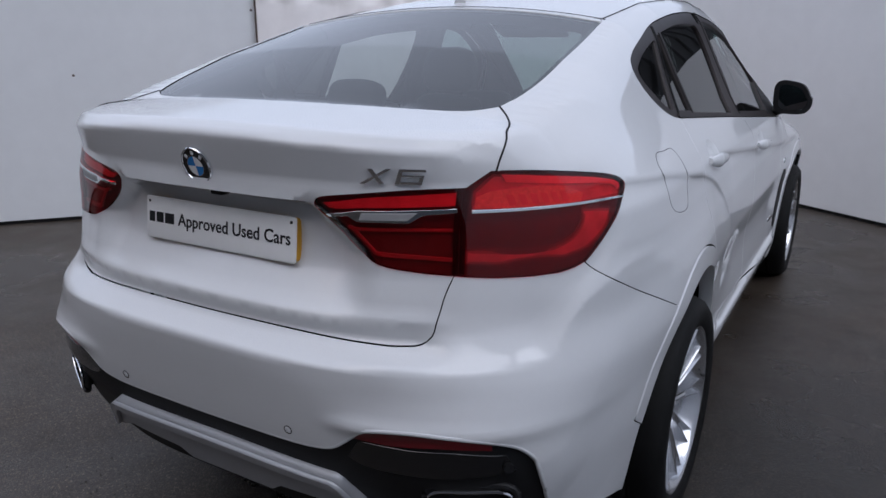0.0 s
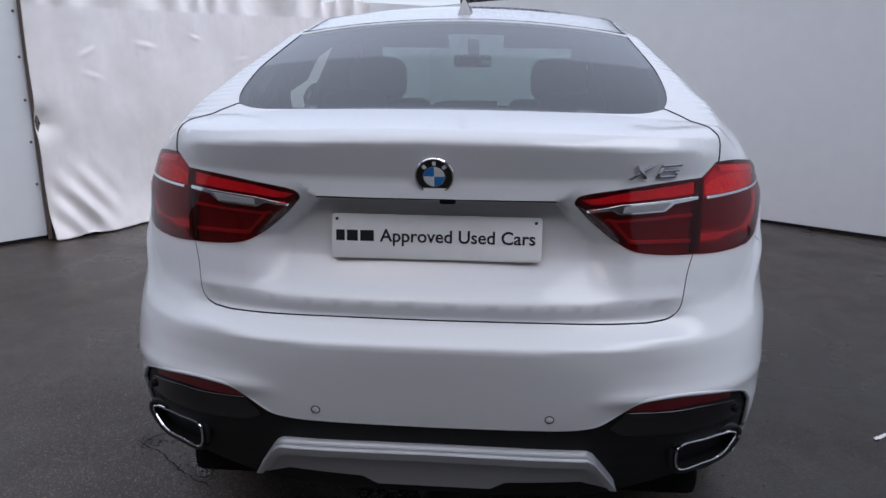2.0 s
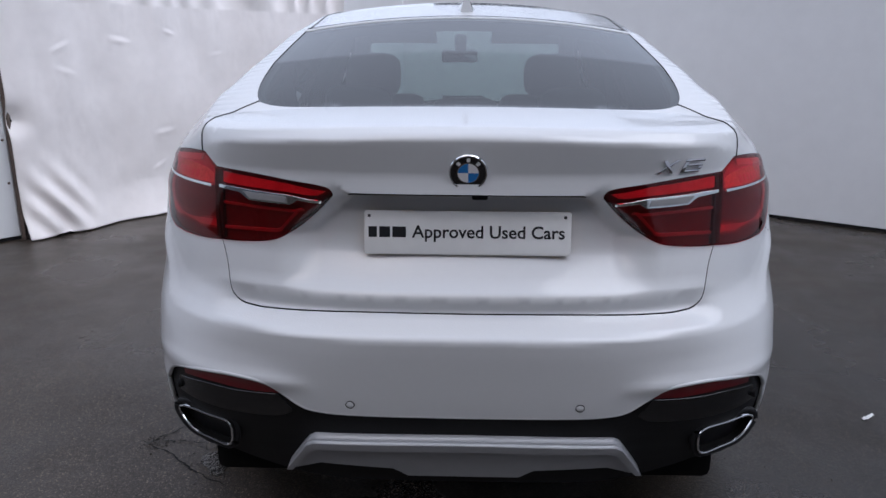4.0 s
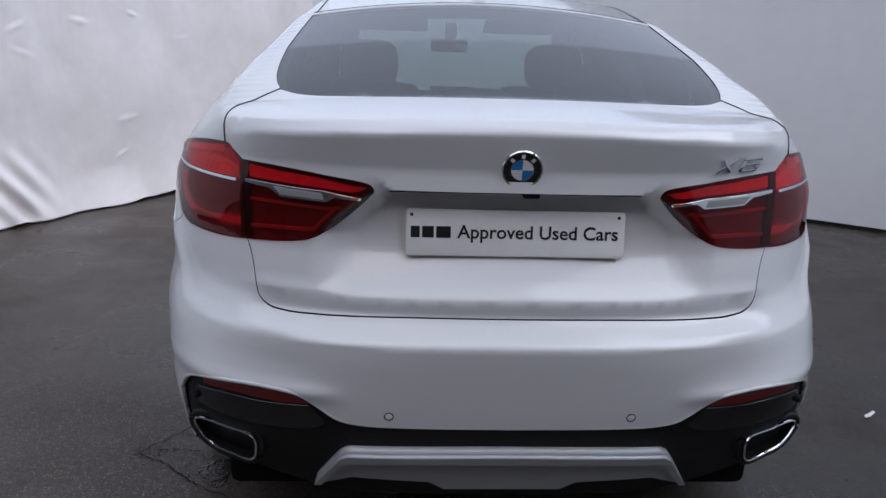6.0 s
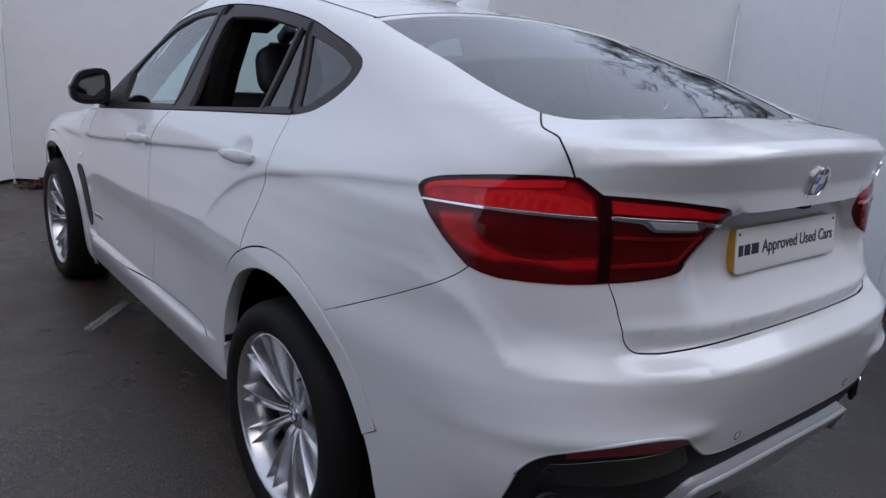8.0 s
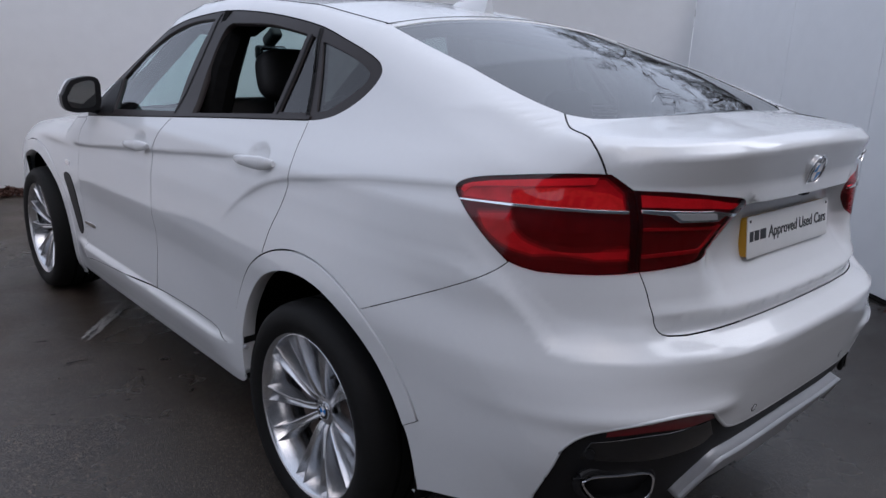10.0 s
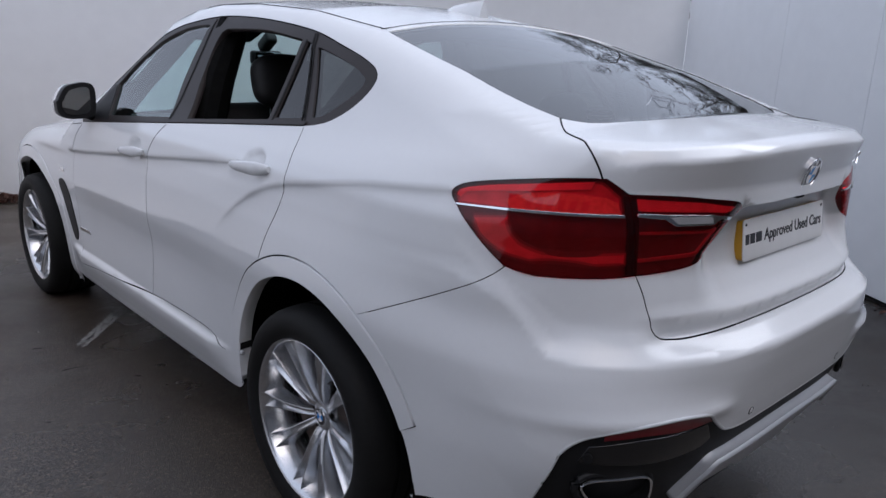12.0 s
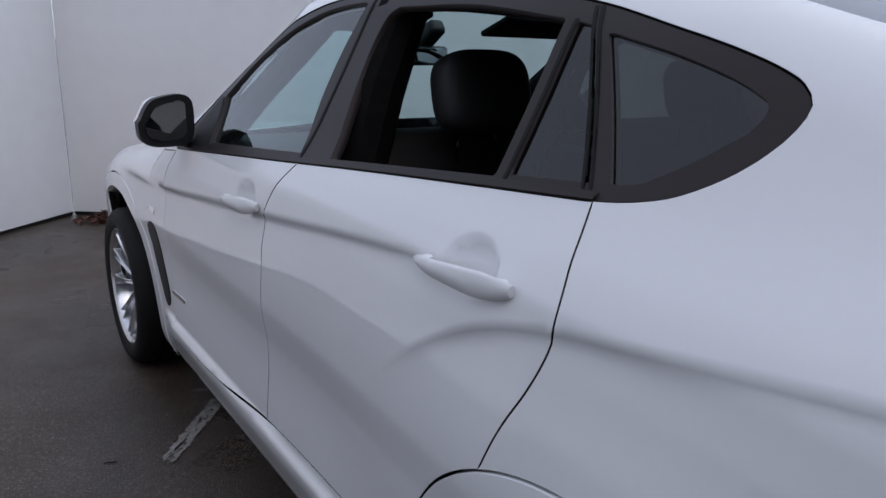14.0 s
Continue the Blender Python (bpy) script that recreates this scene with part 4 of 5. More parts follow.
# front wing, bonnet, nose and windscreen close the body ahead
FRONT_Y = 4.27
wing_up = crest(.70, np.arange(3.45, FRONT_Y + .001, 0.03))[:, 1:]
wing_loop = joined(front_seam[::-1], fore[::-1], wing_up, line((FRONT_Y, wing_up[-1][1]), (FRONT_Y, .86)), arc(AF, AZ, TRIM_R, 62, 198), line((3.44, .262), (3.43, .30), (3.30, .348)))
sides("front_wing", PAINT, car, inset(wing_loop, 0.002), "white front wing", step=0.025)
edge_x = np.linspace(.70, 0, 24)
edge = np.stack([edge_x, FRONT_Y + .43 * np.sqrt(1 - (edge_x / .70) ** 2)], 1)
brow_x = np.linspace(0, .590, 16)
brow = np.stack([brow_x, 2.74 - .86 * brow_x ** 2], 1)
cowl = spline([(.72, 3.42), (.5, 3.54), (.25, 3.61), (0, 3.63)])
screen_half = joined(brow, np.stack([post_x, post_y], 1), cowl)
skin("windscreen", GLASS, car, [sheet(on_top, inset(both(screen_half), 0.004), 0.04, lift=-0.003, rim=0.006)], "clear windscreen")
bonnet_half = joined(cowl[::-1] + [0, .008], line((.70, 3.45), (.70, FRONT_Y)), edge)
skin("bonnet", PAINT, car, [sheet(on_top, inset(both(bonnet_half), 0.002), 0.04)], "white bonnet")
edge3 = on_top(edge)
nose_top = np.stack([np.arctan2(edge3[:, 0], edge3[:, 1] - YF), edge3[:, 2]], 1)
flank3 = on_side(line((FRONT_Y, wing_up[-1][1]), (FRONT_Y, .30)))
nose_side = np.stack([np.arctan2(flank3[:, 0], flank3[:, 1] - YF), flank3[:, 2]], 1)
nose_half = joined(nose_top[::-1], nose_side, line(nose_side[-1], (0, .30)))
skin("front_bumper", PAINT, car, [sheet(on_nose, both(nose_half), 0.04, rim=0.02)], "white front bumper")
roof_half = joined(glass_top[::-1], np.stack([np.full(len(rail), .586), rail[:, 0]], 1), brow[::-1])
roof = skin("roof", PAINT, car, [sheet(on_top, inset(both(roof_half), 0.001), 0.03, deep=False)], "white roof")

# side windows
W_FRONT = joined(spline([(2.268, 1.202), (2.294, 1.320), (2.290, 1.440), (2.256, 1.566)]), spline([(2.275, 1.570), (2.40, 1.563), (2.53, 1.541), (2.62, 1.514), (2.74, 1.465), (2.875, 1.388), (2.965, 1.296)]), spline([(2.965, 1.290), (2.925, 1.225), (2.880, 1.166)]), line((2.872, 1.158), (2.268, 1.202)))
W_REAR = joined(spline([(2.112, 1.208), (2.146, 1.370), (2.146, 1.490), (2.128, 1.536), (2.095, 1.553)]), spline([(2.085, 1.554), (1.80, 1.551), (1.532, 1.521)]), line((1.526, 1.516), (1.535, 1.262)), line((1.540, 1.256), (2.112, 1.208)))
W_FIXED = joined(line((1.503, 1.264), (1.495, 1.511)), line((1.490, 1.514), (1.453, 1.507)), line((1.448, 1.503), (1.322, 1.281)), line((1.328, 1.278), (1.503, 1.264)))
W_QUARTER = joined(line((1.285, 1.284), (1.415, 1.494)), spline([(1.402, 1.495), (1.246, 1.461), (1.133, 1.426), (1.097, 1.405), (1.105, 1.379), (1.143, 1.347), (1.19, 1.315), (1.232, 1.292), (1.272, 1.284)]))
dlo = joined(dlo_up, dlo_low)
surround_holes = [W_FRONT, W_REAR, W_FIXED, W_QUARTER]
sides("window_surround", TRIM, car, inset(dlo, 0.001), "dark grey window surround", step=0.03, lift=-0.003, rim=0.025, holes=surround_holes)
for y0, y1 in ((1.329, 1.475), (1.314, 1.461)):
    sides("rubber_seal", RUBBER, car, joined(line((y0, 1.262), (y1, 1.538)), line((y1 - .006, 1.539), (y0 - .006, 1.262))), "black seal", step=0.02, lift=-0.001, rim=0.006)
sides("rubber_seal", RUBBER, car, joined(line((1.5115, 1.256), (1.503, 1.518)), line((1.495, 1.518), (1.5035, 1.258))), "black seal", step=0.02, lift=-0.001, rim=0.006)
sides("rubber_seal", RUBBER, car, joined(line((2.262, 1.185), (2.228, 1.590)), line((2.220, 1.590), (2.252, 1.185))), "black seal", step=0.02, lift=-0.001, rim=0.006)
sides("belt_strip", TRIM, car, joined(dlo_low + [0, .001], dlo_low[::-1] + [0, .012]), "dark belt strip", step=0.02, lift=0.003, rim=0.006)
for i in (0, 1):
    skin("window_pane", GLASS, front_doors[i], [sheet(on_side, inset(W_FRONT, -0.004), 0.04, lift=-0.012, rim=0.004, flip=bool(i))], "clear side window")
    skin("window_pane", PRIVACY, rear_doors[i], [sheet(on_side, inset(W_FIXED, -0.004), 0.04, lift=-0.010, rim=0.004, flip=bool(i))], "dark fixed window")
    skin("quarter_window", PRIVACY, car, [sheet(on_side, inset(W_QUARTER, -0.004), 0.04, lift=-0.010, rim=0.004, flip=bool(i))], "dark quarter window")
skin("window_pane", PRIVACY, rear_doors[0], [sheet(on_side, inset(W_REAR, -0.004), 0.04, lift=-0.012, rim=0.004)], "dark side window, closed")

# tail lamps: housing, light guides, chrome bar, red lens
lamp_out = joined(back_xz(line((.652, 1.195), (.692, 1.229))), back_yz(lamp_front[::-1]), back_yz(lamp_low_flank[::-1]), back_xz(lamp_low_out[::-1]), back_xz(line((.641, 1.010), (.652, 1.195))))
lamp_in = joined(back_xz(lamp_low_in), back_xz(lamp_top_in), back_xz(line((.652, 1.195), (.641, 1.010))))
lamps_o = tails("tail_lamp", LENS, car, inset(lamp_out, -0.0003), "red tail lamp wrapping round the corner", lift=0.002, step=0.02, rim=0.014)
lamps_i = tails("tail_lamp", LENS, car, inset(lamp_in, -0.0003), "red tail lamp with a chrome bar", lift=0.002, step=0.02, rim=0.014)
for loop, lamps in ((lamp_out, lamps_o), (lamp_in, lamps_i)):
    tails("housing", LAMP_DARK, lamps, inset(loop, -0.007), lift=-0.0135, step=0.03, rim=0)


o_top = joined(back_xz(line((.668, 1.150), (.668, 1.188), (.698, 1.219))), back_yz(spline([(.30, 1.219), (.42, 1.206), (.50, 1.194), (.546, 1.182), (.556, 1.166)])), back_yz(line((.546, 1.153), (.41, 1.152))))
# a darker copy round the unit puts soft edge shading into its colour
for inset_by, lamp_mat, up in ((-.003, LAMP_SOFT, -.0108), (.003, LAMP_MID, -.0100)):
    tails("light_unit", lamp_mat, lamps_o, inset(o_top, inset_by), "bright upper light unit, its edge shading drawn in colour", lift=up, step=0.02, rim=0.002)
glow = joined(back_xz(line((.672, 1.153), (.672, 1.176))), back_yz(spline([(.262, 1.187), (.32, 1.193), (.40, 1.188), (.440, 1.170)])), back_yz(line((.425, 1.154), (.27, 1.153))))
tails("reflector_bowl", LAMP_GLOW, lamps_o, glow, "orange-red reflector bowl", lift=-0.0075, step=0.02, rim=0.005)
for k in range(6):
    y0 = .285 + .020 * k
    rib = joined(back_yz(line((y0, 1.158), (y0, 1.180), (y0 + .011, 1.178), (y0 + .011, 1.158), (y0, 1.158))))
    tails("lamp_rib", LAMP_RIB, lamps_o, rib, lift=-0.0060, step=0.02, rim=0.004)
hood = joined(back_yz(spline([(.285, 1.221), (.42, 1.207), (.50, 1.196), (.548, 1.182), (.556, 1.168)])), back_yz(spline([(.546, 1.164), (.536, 1.174), (.48, 1.187), (.42, 1.193), (.29, 1.205)])))
tails("light_strip", LAMP_BRIGHT, lamps_o, hood, "bright upper strip", lift=-0.0055, step=0.02, rim=0.006)
i_top = joined(back_xz(line((.643, 1.160), (.643, 1.187), (.46, 1.171), (.350, 1.152))), back_xz(line((.37, 1.142), (.46, 1.150), (.643, 1.160))))
tails("light_strip", LAMP_MID, lamps_i, i_top, "upper light strip", lift=-0.007, step=0.02, rim=0.006)
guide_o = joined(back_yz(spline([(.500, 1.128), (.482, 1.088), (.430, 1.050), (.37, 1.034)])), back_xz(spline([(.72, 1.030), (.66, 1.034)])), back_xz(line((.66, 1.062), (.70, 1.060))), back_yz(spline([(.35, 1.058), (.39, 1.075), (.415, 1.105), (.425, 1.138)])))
# three nested copies, paler inwards: the guide's rounded shading is drawn by colour
for inset_by, lamp_mat, up in ((-.006, LAMP_EDGE_SHADE, -.0105), (0, LAMP_SOFT, -.0095), (.006, LAMP_MID, -.0085)):
    tails("light_guide", lamp_mat, lamps_o, inset(guide_o, inset_by), "curved light guide, its soft edge shading drawn in colour", lift=up, step=0.02, rim=0.002)
for pts in (((.640, 1.104), (.640, 1.110), (.412, 1.103), (.405, 1.097)), ((.640, 1.038), (.640, 1.045), (.475, 1.052), (.425, 1.104), (.415, 1.100), (.470, 1.044))):
    tails("light_guide", LAMP_SOFT, lamps_i, back_xz(joined(line(*pts, pts[0]))), "thin light guide", lift=-0.008, step=0.02, rim=0.006)
bar_o = joined(back_xz(line((.667, 1.144), (.667, 1.150))), back_yz(spline([(.25, 1.150), (.40, 1.1510), (.546, 1.1485)])), back_yz(spline([(.550, 1.1455), (.40, 1.1462), (.25, 1.1445)])))
tails("chrome_bar", CHROME, lamps_o, bar_o, "chrome bar", lift=0.003, step=0.02, rim=0.008)
bar_i = back_xz(joined(line((.640, 1.146), (.640, 1.153), (.570, 1.149), (.445, 1.143), (.415, 1.138), (.362, 1.130), (.364, 1.125), (.420, 1.132), (.442, 1.120), (.552, 1.123), (.578, 1.140), (.640, 1.146))))
tails("chrome_bar", CHROME, lamps_i, bar_i, "chrome bar with a notch", lift=0.003, step=0.02, rim=0.008)
slot = back_xz(joined(line((.566, 1.1435), (.452, 1.1385), (.447, 1.1245), (.548, 1.1275), (.566, 1.1435))))
tails("bar_insert", material("lamp_insert", (0.28, 0.28, 0.285), 0.4, vary=0.1), lamps_i, slot, "grey insert", lift=0.006, step=0.02, rim=0.004)

for side_x, lamps in ((.6420, lamps_i), (.6545, lamps_o)):
    tails("lamp_divider", LAMP_BLACK, lamps, back_xz(joined(line((side_x - .005, 1.014), (side_x - .005, 1.190), (side_x + .005, 1.192), (side_x + .005, 1.012), (side_x - .005, 1.014)))), lift=-0.003, step=0.02, rim=0.012)

# fuel flap on the right flank
flap = spline([(.79, 1.185), (.825, 1.207), (.90, 1.206), (1.005, 1.194), (1.02, 1.12), (1.00, 1.045), (.865, 1.052), (.815, 1.085), (.80, 1.14)], 0.012, True)
skin("fuel_flap", GLOSS, car, [sheet(on_side, flap, 0.02, lift=0.0006, rim=0.002, holes=[inset(flap, 0.0009)])], "round-cornered fuel flap seam")


# ---- badges and plate on the tailgate ----
def facing(x, z, lift=0.0):
    """A pose on the tail: its y runs into the car, its z up along the surface."""
    p = on_back(back_xz([(x, z)]))
    n = slope(p)[0]
    p = p[0] + n * lift
    ny = Vector(-n)
    nx = ny.cross(Vector((0, 0, 1))).normalized()
    nz = nx.cross(ny)
    return Matrix.Translation(p) @ Matrix((nx, ny, nz)).transposed().to_4x4()



def badge(m, r, parent, flat=False):
    """A round enamel badge: chrome ring, black band with white bars, blue and white quarters."""
    k = m @ Matrix.Rotation(radians(-90), 4, "Z")
    ring = part("badge", lathe([(r, 0.0), (r, .006), (r * .96, .0085), (r * .90, .0085), (r * .87, .0060), (r * .87, 0.0)], 48, k), CHROME, parent, "round badge with blue and white quarters")
    under = parent if flat else ring
    part("badge_band", lathe([(r * .52, -.001), (r * .52, .0064), (r * .87, .0064), (r * .87, -.001)], 48, k), GLOSS, under)
    part("badge_rim", lathe([(r * .52, .0), (r * .52, .0078), (r * .56, .0078), (r * .56, .0)], 48, k), CHROME, under)
    for q in range(4):
        a = np.radians(np.linspace(90 * q, 90 * q + 90, 13))
        pts = [(0, 0)] + [(r * .52 * math.cos(t), r * .52 * math.sin(t)) for t in a]
        part("badge_quarter", prism(pts, 0.0075, 0, m), ENAMEL if q % 2 == 0 else BLUE, under, smooth=False)
    for a in (45, 0, -45):
        t = m @ Matrix.Rotation(radians(a), 4, "Y")
        part("badge_bar", box((r * .17, .0012, r * .20), (0, -.0070, r * .70), 0.0003, t), ENAMEL, under, smooth=False)
    return ring


badge(facing(0, 1.212, 0.001), .0475, car)


def model_mark():
    """Raised chrome strokes: two crossed bars and a slotted block, all slanted."""
    m = facing(.524, 1.222, 0.0005)
    lean = Matrix(((.88, 0, .28, 0), (0, 1, 0, 0), (0, 0, .80, 0), (0, 0, 0, 1)))
    base = part("model_mark", prism([(-.083, -.022), (-.067, -.022), (-.014, .022), (-.028, .022)], .004, .0008, m @ lean), CHROME, car, "chrome model mark of slanted strokes")
    part("stroke", prism([(-.074, .022), (-.061, .022), (-.020, -.022), (-.033, -.022)], .0045, .0008, m @ lean), CHROME, base)
    for quad in ([(.004, .014), (.070, .014), (.070, .022), (.004, .022)], [(.004, -.022), (.016, -.022), (.016, .0135), (.004, .0135)], [(.0165, -.022), (.070, -.022), (.070, -.014), (.0165, -.014)],
                 [(.0165, -.001), (.070, -.001), (.070, .005), (.0165, .005)], [(.060, -.0135), (.070, -.0135), (.070, -.0015), (.060, -.0015)]):
        part("stroke", prism(quad, .0042, .0008, m @ lean), CHROME, base)


model_mark()


def words(text, width_m, mat, parent, m):
    """Flat lettering, scaled to its width."""
    cu = bpy.data.curves.new("lettering", "FONT")
    cu.body, cu.size, cu.extrude, cu.offset = text, 1.0, 0.004, 0.014
    cu.resolution_u = 4
    ob = bpy.data.objects.new("lettering", cu)
    scene.collection.objects.link(ob)
    me = bpy.data.meshes.new_from_object(ob.evaluated_get(bpy.context.evaluated_depsgraph_get()))
    bpy.data.objects.remove(ob)
    co = np.array([v.co[:] for v in me.vertices])
    lo, hi = co[:, 0].min(), co[:, 0].max()
    s = width_m / (hi - lo)
    me.transform(m @ Matrix.Rotation(radians(90), 4, "X") @ Matrix.Diagonal((s, s * 1.0, 0.1, 1)) @ Matrix.Translation((-lo, 0, 0)))
    me.materials.clear()
    me.materials.append(mat)
    return part("lettering", me, mat, parent)


def rounded(w, h, r, n=5):
    out = []
    for cx, cz, a in ((w / 2 - r, h / 2 - r, 0), (-w / 2 + r, h / 2 - r, 90), (-w / 2 + r, -h / 2 + r, 180), (w / 2 - r, -h / 2 + r, 270)):
        out += [(cx + r * math.cos(radians(a + 90 * i / n)), cz + r * math.sin(radians(a + 90 * i / n))) for i in range(n + 1)]
    return out


plate_at = pose(0, .157, 1.047, -7)
plate = part("number_plate", prism(rounded(.512, .104, .008), .022, .0012, plate_at), YELLOW, car, "yellow rear plate behind a white show plate")
show = part("show_plate", prism(rounded(.518, .110, .008), .0035, .0008, plate_at @ pose(.001, -.0225, 0)), WHITE_PLATE, plate, "white plate with dark lettering")
words("Approved Used Cars", .382, INK, plate, plate_at @ pose(-.138, -.0266, -.012))
for x, w in ((-.2365, .021), (-.2065, .027), (-.170, .034)):
    part("lettering_bar", box((w, .0006, .027), (x, -.0263, .0015), 0, plate_at), INK, plate, smooth=False)
for sx in (-1, 1):
    part("plate_screw", box((.007, .003, .007), (sx * .245, -.0262, .042), .001, plate_at), INK, plate)
part("reversing_camera", box((.040, .03, .016), (.030, .128, 1.146), .005), BLACK, tailgate, "small black reversing camera")
# black bar draws the line of shade below the ledge
part("ledge_shadow_strip", tube([(x, .141, 1.1455) for x in np.linspace(-.33, .33, 12)], .003, 6), BLACK, tailgate, "thin dark strip drawn as the shade under the ledge")


# ---- handles, vents, small badges, antenna ----
def handle(y0, y1, z0, z1, parent, s):
    """A flat leaf-shaped pull handle, deepest at its rear third, over its hollow."""
    t = np.linspace(0, 1, 21)
    y, z = y0 + (y1 - y0) * t, z0 + (z1 - z0) * t
    p = on_side(np.stack([y, z], 1))
    base_x = np.interp(t, [0, .12, .88, 1], [p[0, 0], max(p[2, 0], p[0, 0]), max(p[-3, 0], p[-1, 0]), p[-1, 0]])
    out = np.interp(t, [0, .10, .30, .70, .92, 1], [.006, .018, .027, .026, .014, .003])
    high = np.interp(t, [0, .06, .22, .45, .75, .93, 1], [.010, .0175, .0225, .0200, .0150, .0105, .004])
    prof = ((0, 1), (.30, .96), (.62, .72), (.88, .35), (1, .0), (.80, -.45), (.45, -.85), (.05, -1), (-.45, -.75), (-.62, 0), (-.45, .75))
    bm = bmesh.new()
    rows = [[bm.verts.new((s * (base_x[i] + out[i] + .0085 * u), y[i], z[i] + high[i] * v)) for u, v in prof] for i in range(len(t))]
    k = len(prof)
    for a, b in zip(rows[:-1], rows[1:]):
        for j in range(k):
            bm.faces.new((a[j], a[(j + 1) % k], b[(j + 1) % k], b[j]))
    bm.faces.new(rows[0])
    bm.faces.new(rows[-1])
    bmesh.ops.recalc_face_normals(bm, faces=bm.faces)
    ob = part("handle", bm, PAINT, parent, "white pull handle", angle=50)
    for e, d in ((2, .006), (-3, -.006)):
        part("handle_foot", box((.034, .026, .022), (s * (p[e, 0] + .001), y[e] + d, z[e]), .007), PAINT, parent)
    return ob


for i, s in ((0, 1), (1, -1)):
    handle(1.352, 1.625, 1.118, 1.102, rear_doors[i], s)
    handle(2.365, 2.630, 1.050, 1.032, front_doors[i], s)
vent = spline([(3.548, .755), (3.500, .775), (3.452, .760), (3.400, .640), (3.352, .500), (3.375, .462), (3.405, .470), (3.470, .580)], 0.012, True)
sides("side_vent", BLACK, car, vent, "tall black side vent", step=0.02, lift=0.004, rim=0.01)
for y0, y1, z, h in ((3.175, 3.315, .538, .008), (3.455, 3.515, .828, .012)):
    sides("wing_badge", CHROME, car, joined(line((y0, z - h), (y1, z - h), (y1, z + h), (y0, z + h), (y0, z - h))), "small chrome badge", step=0.02, lift=0.003, rim=0.004)


def fin():
    bm = bmesh.new()
    rows = []
    for t in np.linspace(0, 1, 9):
        y, h = 1.36 + .20 * t, .062 * (1 - t) ** 0.7 + .004
        w = .034 * (0.75 + 0.25 * math.sin(math.pi * t)) * (1 if t < .95 else .4)
        z0 = float(on_top(np.array([[0.0, y]]))[0, 2]) - .004
        rows.append([bm.verts.new((w * a, y, z0 + h * b)) for a, b in ((-1, 0), (-.55, .6), (-.12, 1), (.12, 1), (.55, .6), (1, 0))])
    for a, b in zip(rows[:-1], rows[1:]):
        for j in range(5):
            bm.faces.new((a[j], a[j + 1], b[j + 1], b[j]))
    bm.faces.new(rows[0])
    bm.faces.new(rows[-1])
    bmesh.ops.recalc_face_normals(bm, faces=bm.faces)
    return bm


edge_p = on_top(glass_top[::2] + [0, .035]) + [0, 0, .0002]
for s in (1, -1):
    part("roof_seam", tube(edge_p * [s, 1, 1], .0014, 6), RUBBER, roof)
part("roof_antenna", fin(), PAINT, roof, "white shark-fin antenna", angle=50)
for s in (1, -1):
    ys = np.arange(1.23, 2.43, .05)
    p = crest(.588, ys)
    part("roof_seam", tube(p * [s, 1, 1] + [0, 0, -.001], .0032, 6), RUBBER, roof)


# ---- door mirrors ----
def door_mirror(s):
    bm = bmesh.new()
    bmesh.ops.create_uvsphere(bm, u_segments=32, v_segments=20, radius=1)
    for v in bm.verts:
        x, y, z = v.co
        x, y, z = (math.copysign(abs(c) ** 0.62, c) for c in (x, y, z))
        y = max(y, -0.55)
        taper = 1 - 0.30 * (z > 0) * max(0, x) * z
        v.co = (s * (.990 + .090 * x * taper), 3.045 + .070 * y - .015 * x, 1.212 + .079 * z - .016 * x * (z > 0))
    if s < 0:
        bmesh.ops.reverse_faces(bm, faces=bm.faces)
    base = part("door_mirror", bm, PAINT, car, "white door mirror with black surround", angle=60)

    def disc(scale, depth, y0):
        b = bmesh.new()
        ring = []
        for a in np.linspace(0, 2 * math.pi, 40, endpoint=False):
            x, z = (math.copysign(abs(c) ** 0.62, c) for c in (math.cos(a), math.sin(a)))
            taper = 1 - 0.30 * (z > 0) * max(0, x) * z
            ring.append((s * (.990 + .090 * x * taper * scale), y0 - .015 * x, 1.212 + .079 * z * scale - .016 * x * (z > 0)))
        f0 = [b.verts.new(q) for q in ring]
        f1 = [b.verts.new((q[0], q[1] + depth, q[2])) for q in ring]
        b.faces.new(f0)
        b.faces.new(f1)
        for i in range(40):
            b.faces.new((f0[i], f0[(i + 1) % 40], f1[(i + 1) % 40], f1[i]))
        bmesh.ops.recalc_face_normals(b, faces=b.faces)
        return b
    part("mirror_surround", disc(1.01, .045, 2.990), BLACK, base)
    part("mirror_glass", disc(.76, .004, 2.9865), MIRROR, base, "mirror glass")
    arm = part("mirror_arm", tube([(s * .95, 3.03, 1.150), (s * .90, 3.045, 1.138), (s * .855, 3.05, 1.128)], [.020, .024, .026], 10), BLACK, base)
    return arm


door_mirror(1)
door_mirror(-1)
sail = joined(line((3.12, 1.116), (2.872, 1.136), (2.872, 1.150), (2.930, 1.222), (2.972, 1.288), (2.990, 1.288), (3.12, 1.116)))
sides("mirror_sail", BLACK, car, sail, "black triangle behind the mirror", step=0.02, lift=0.002, rim=0.008)


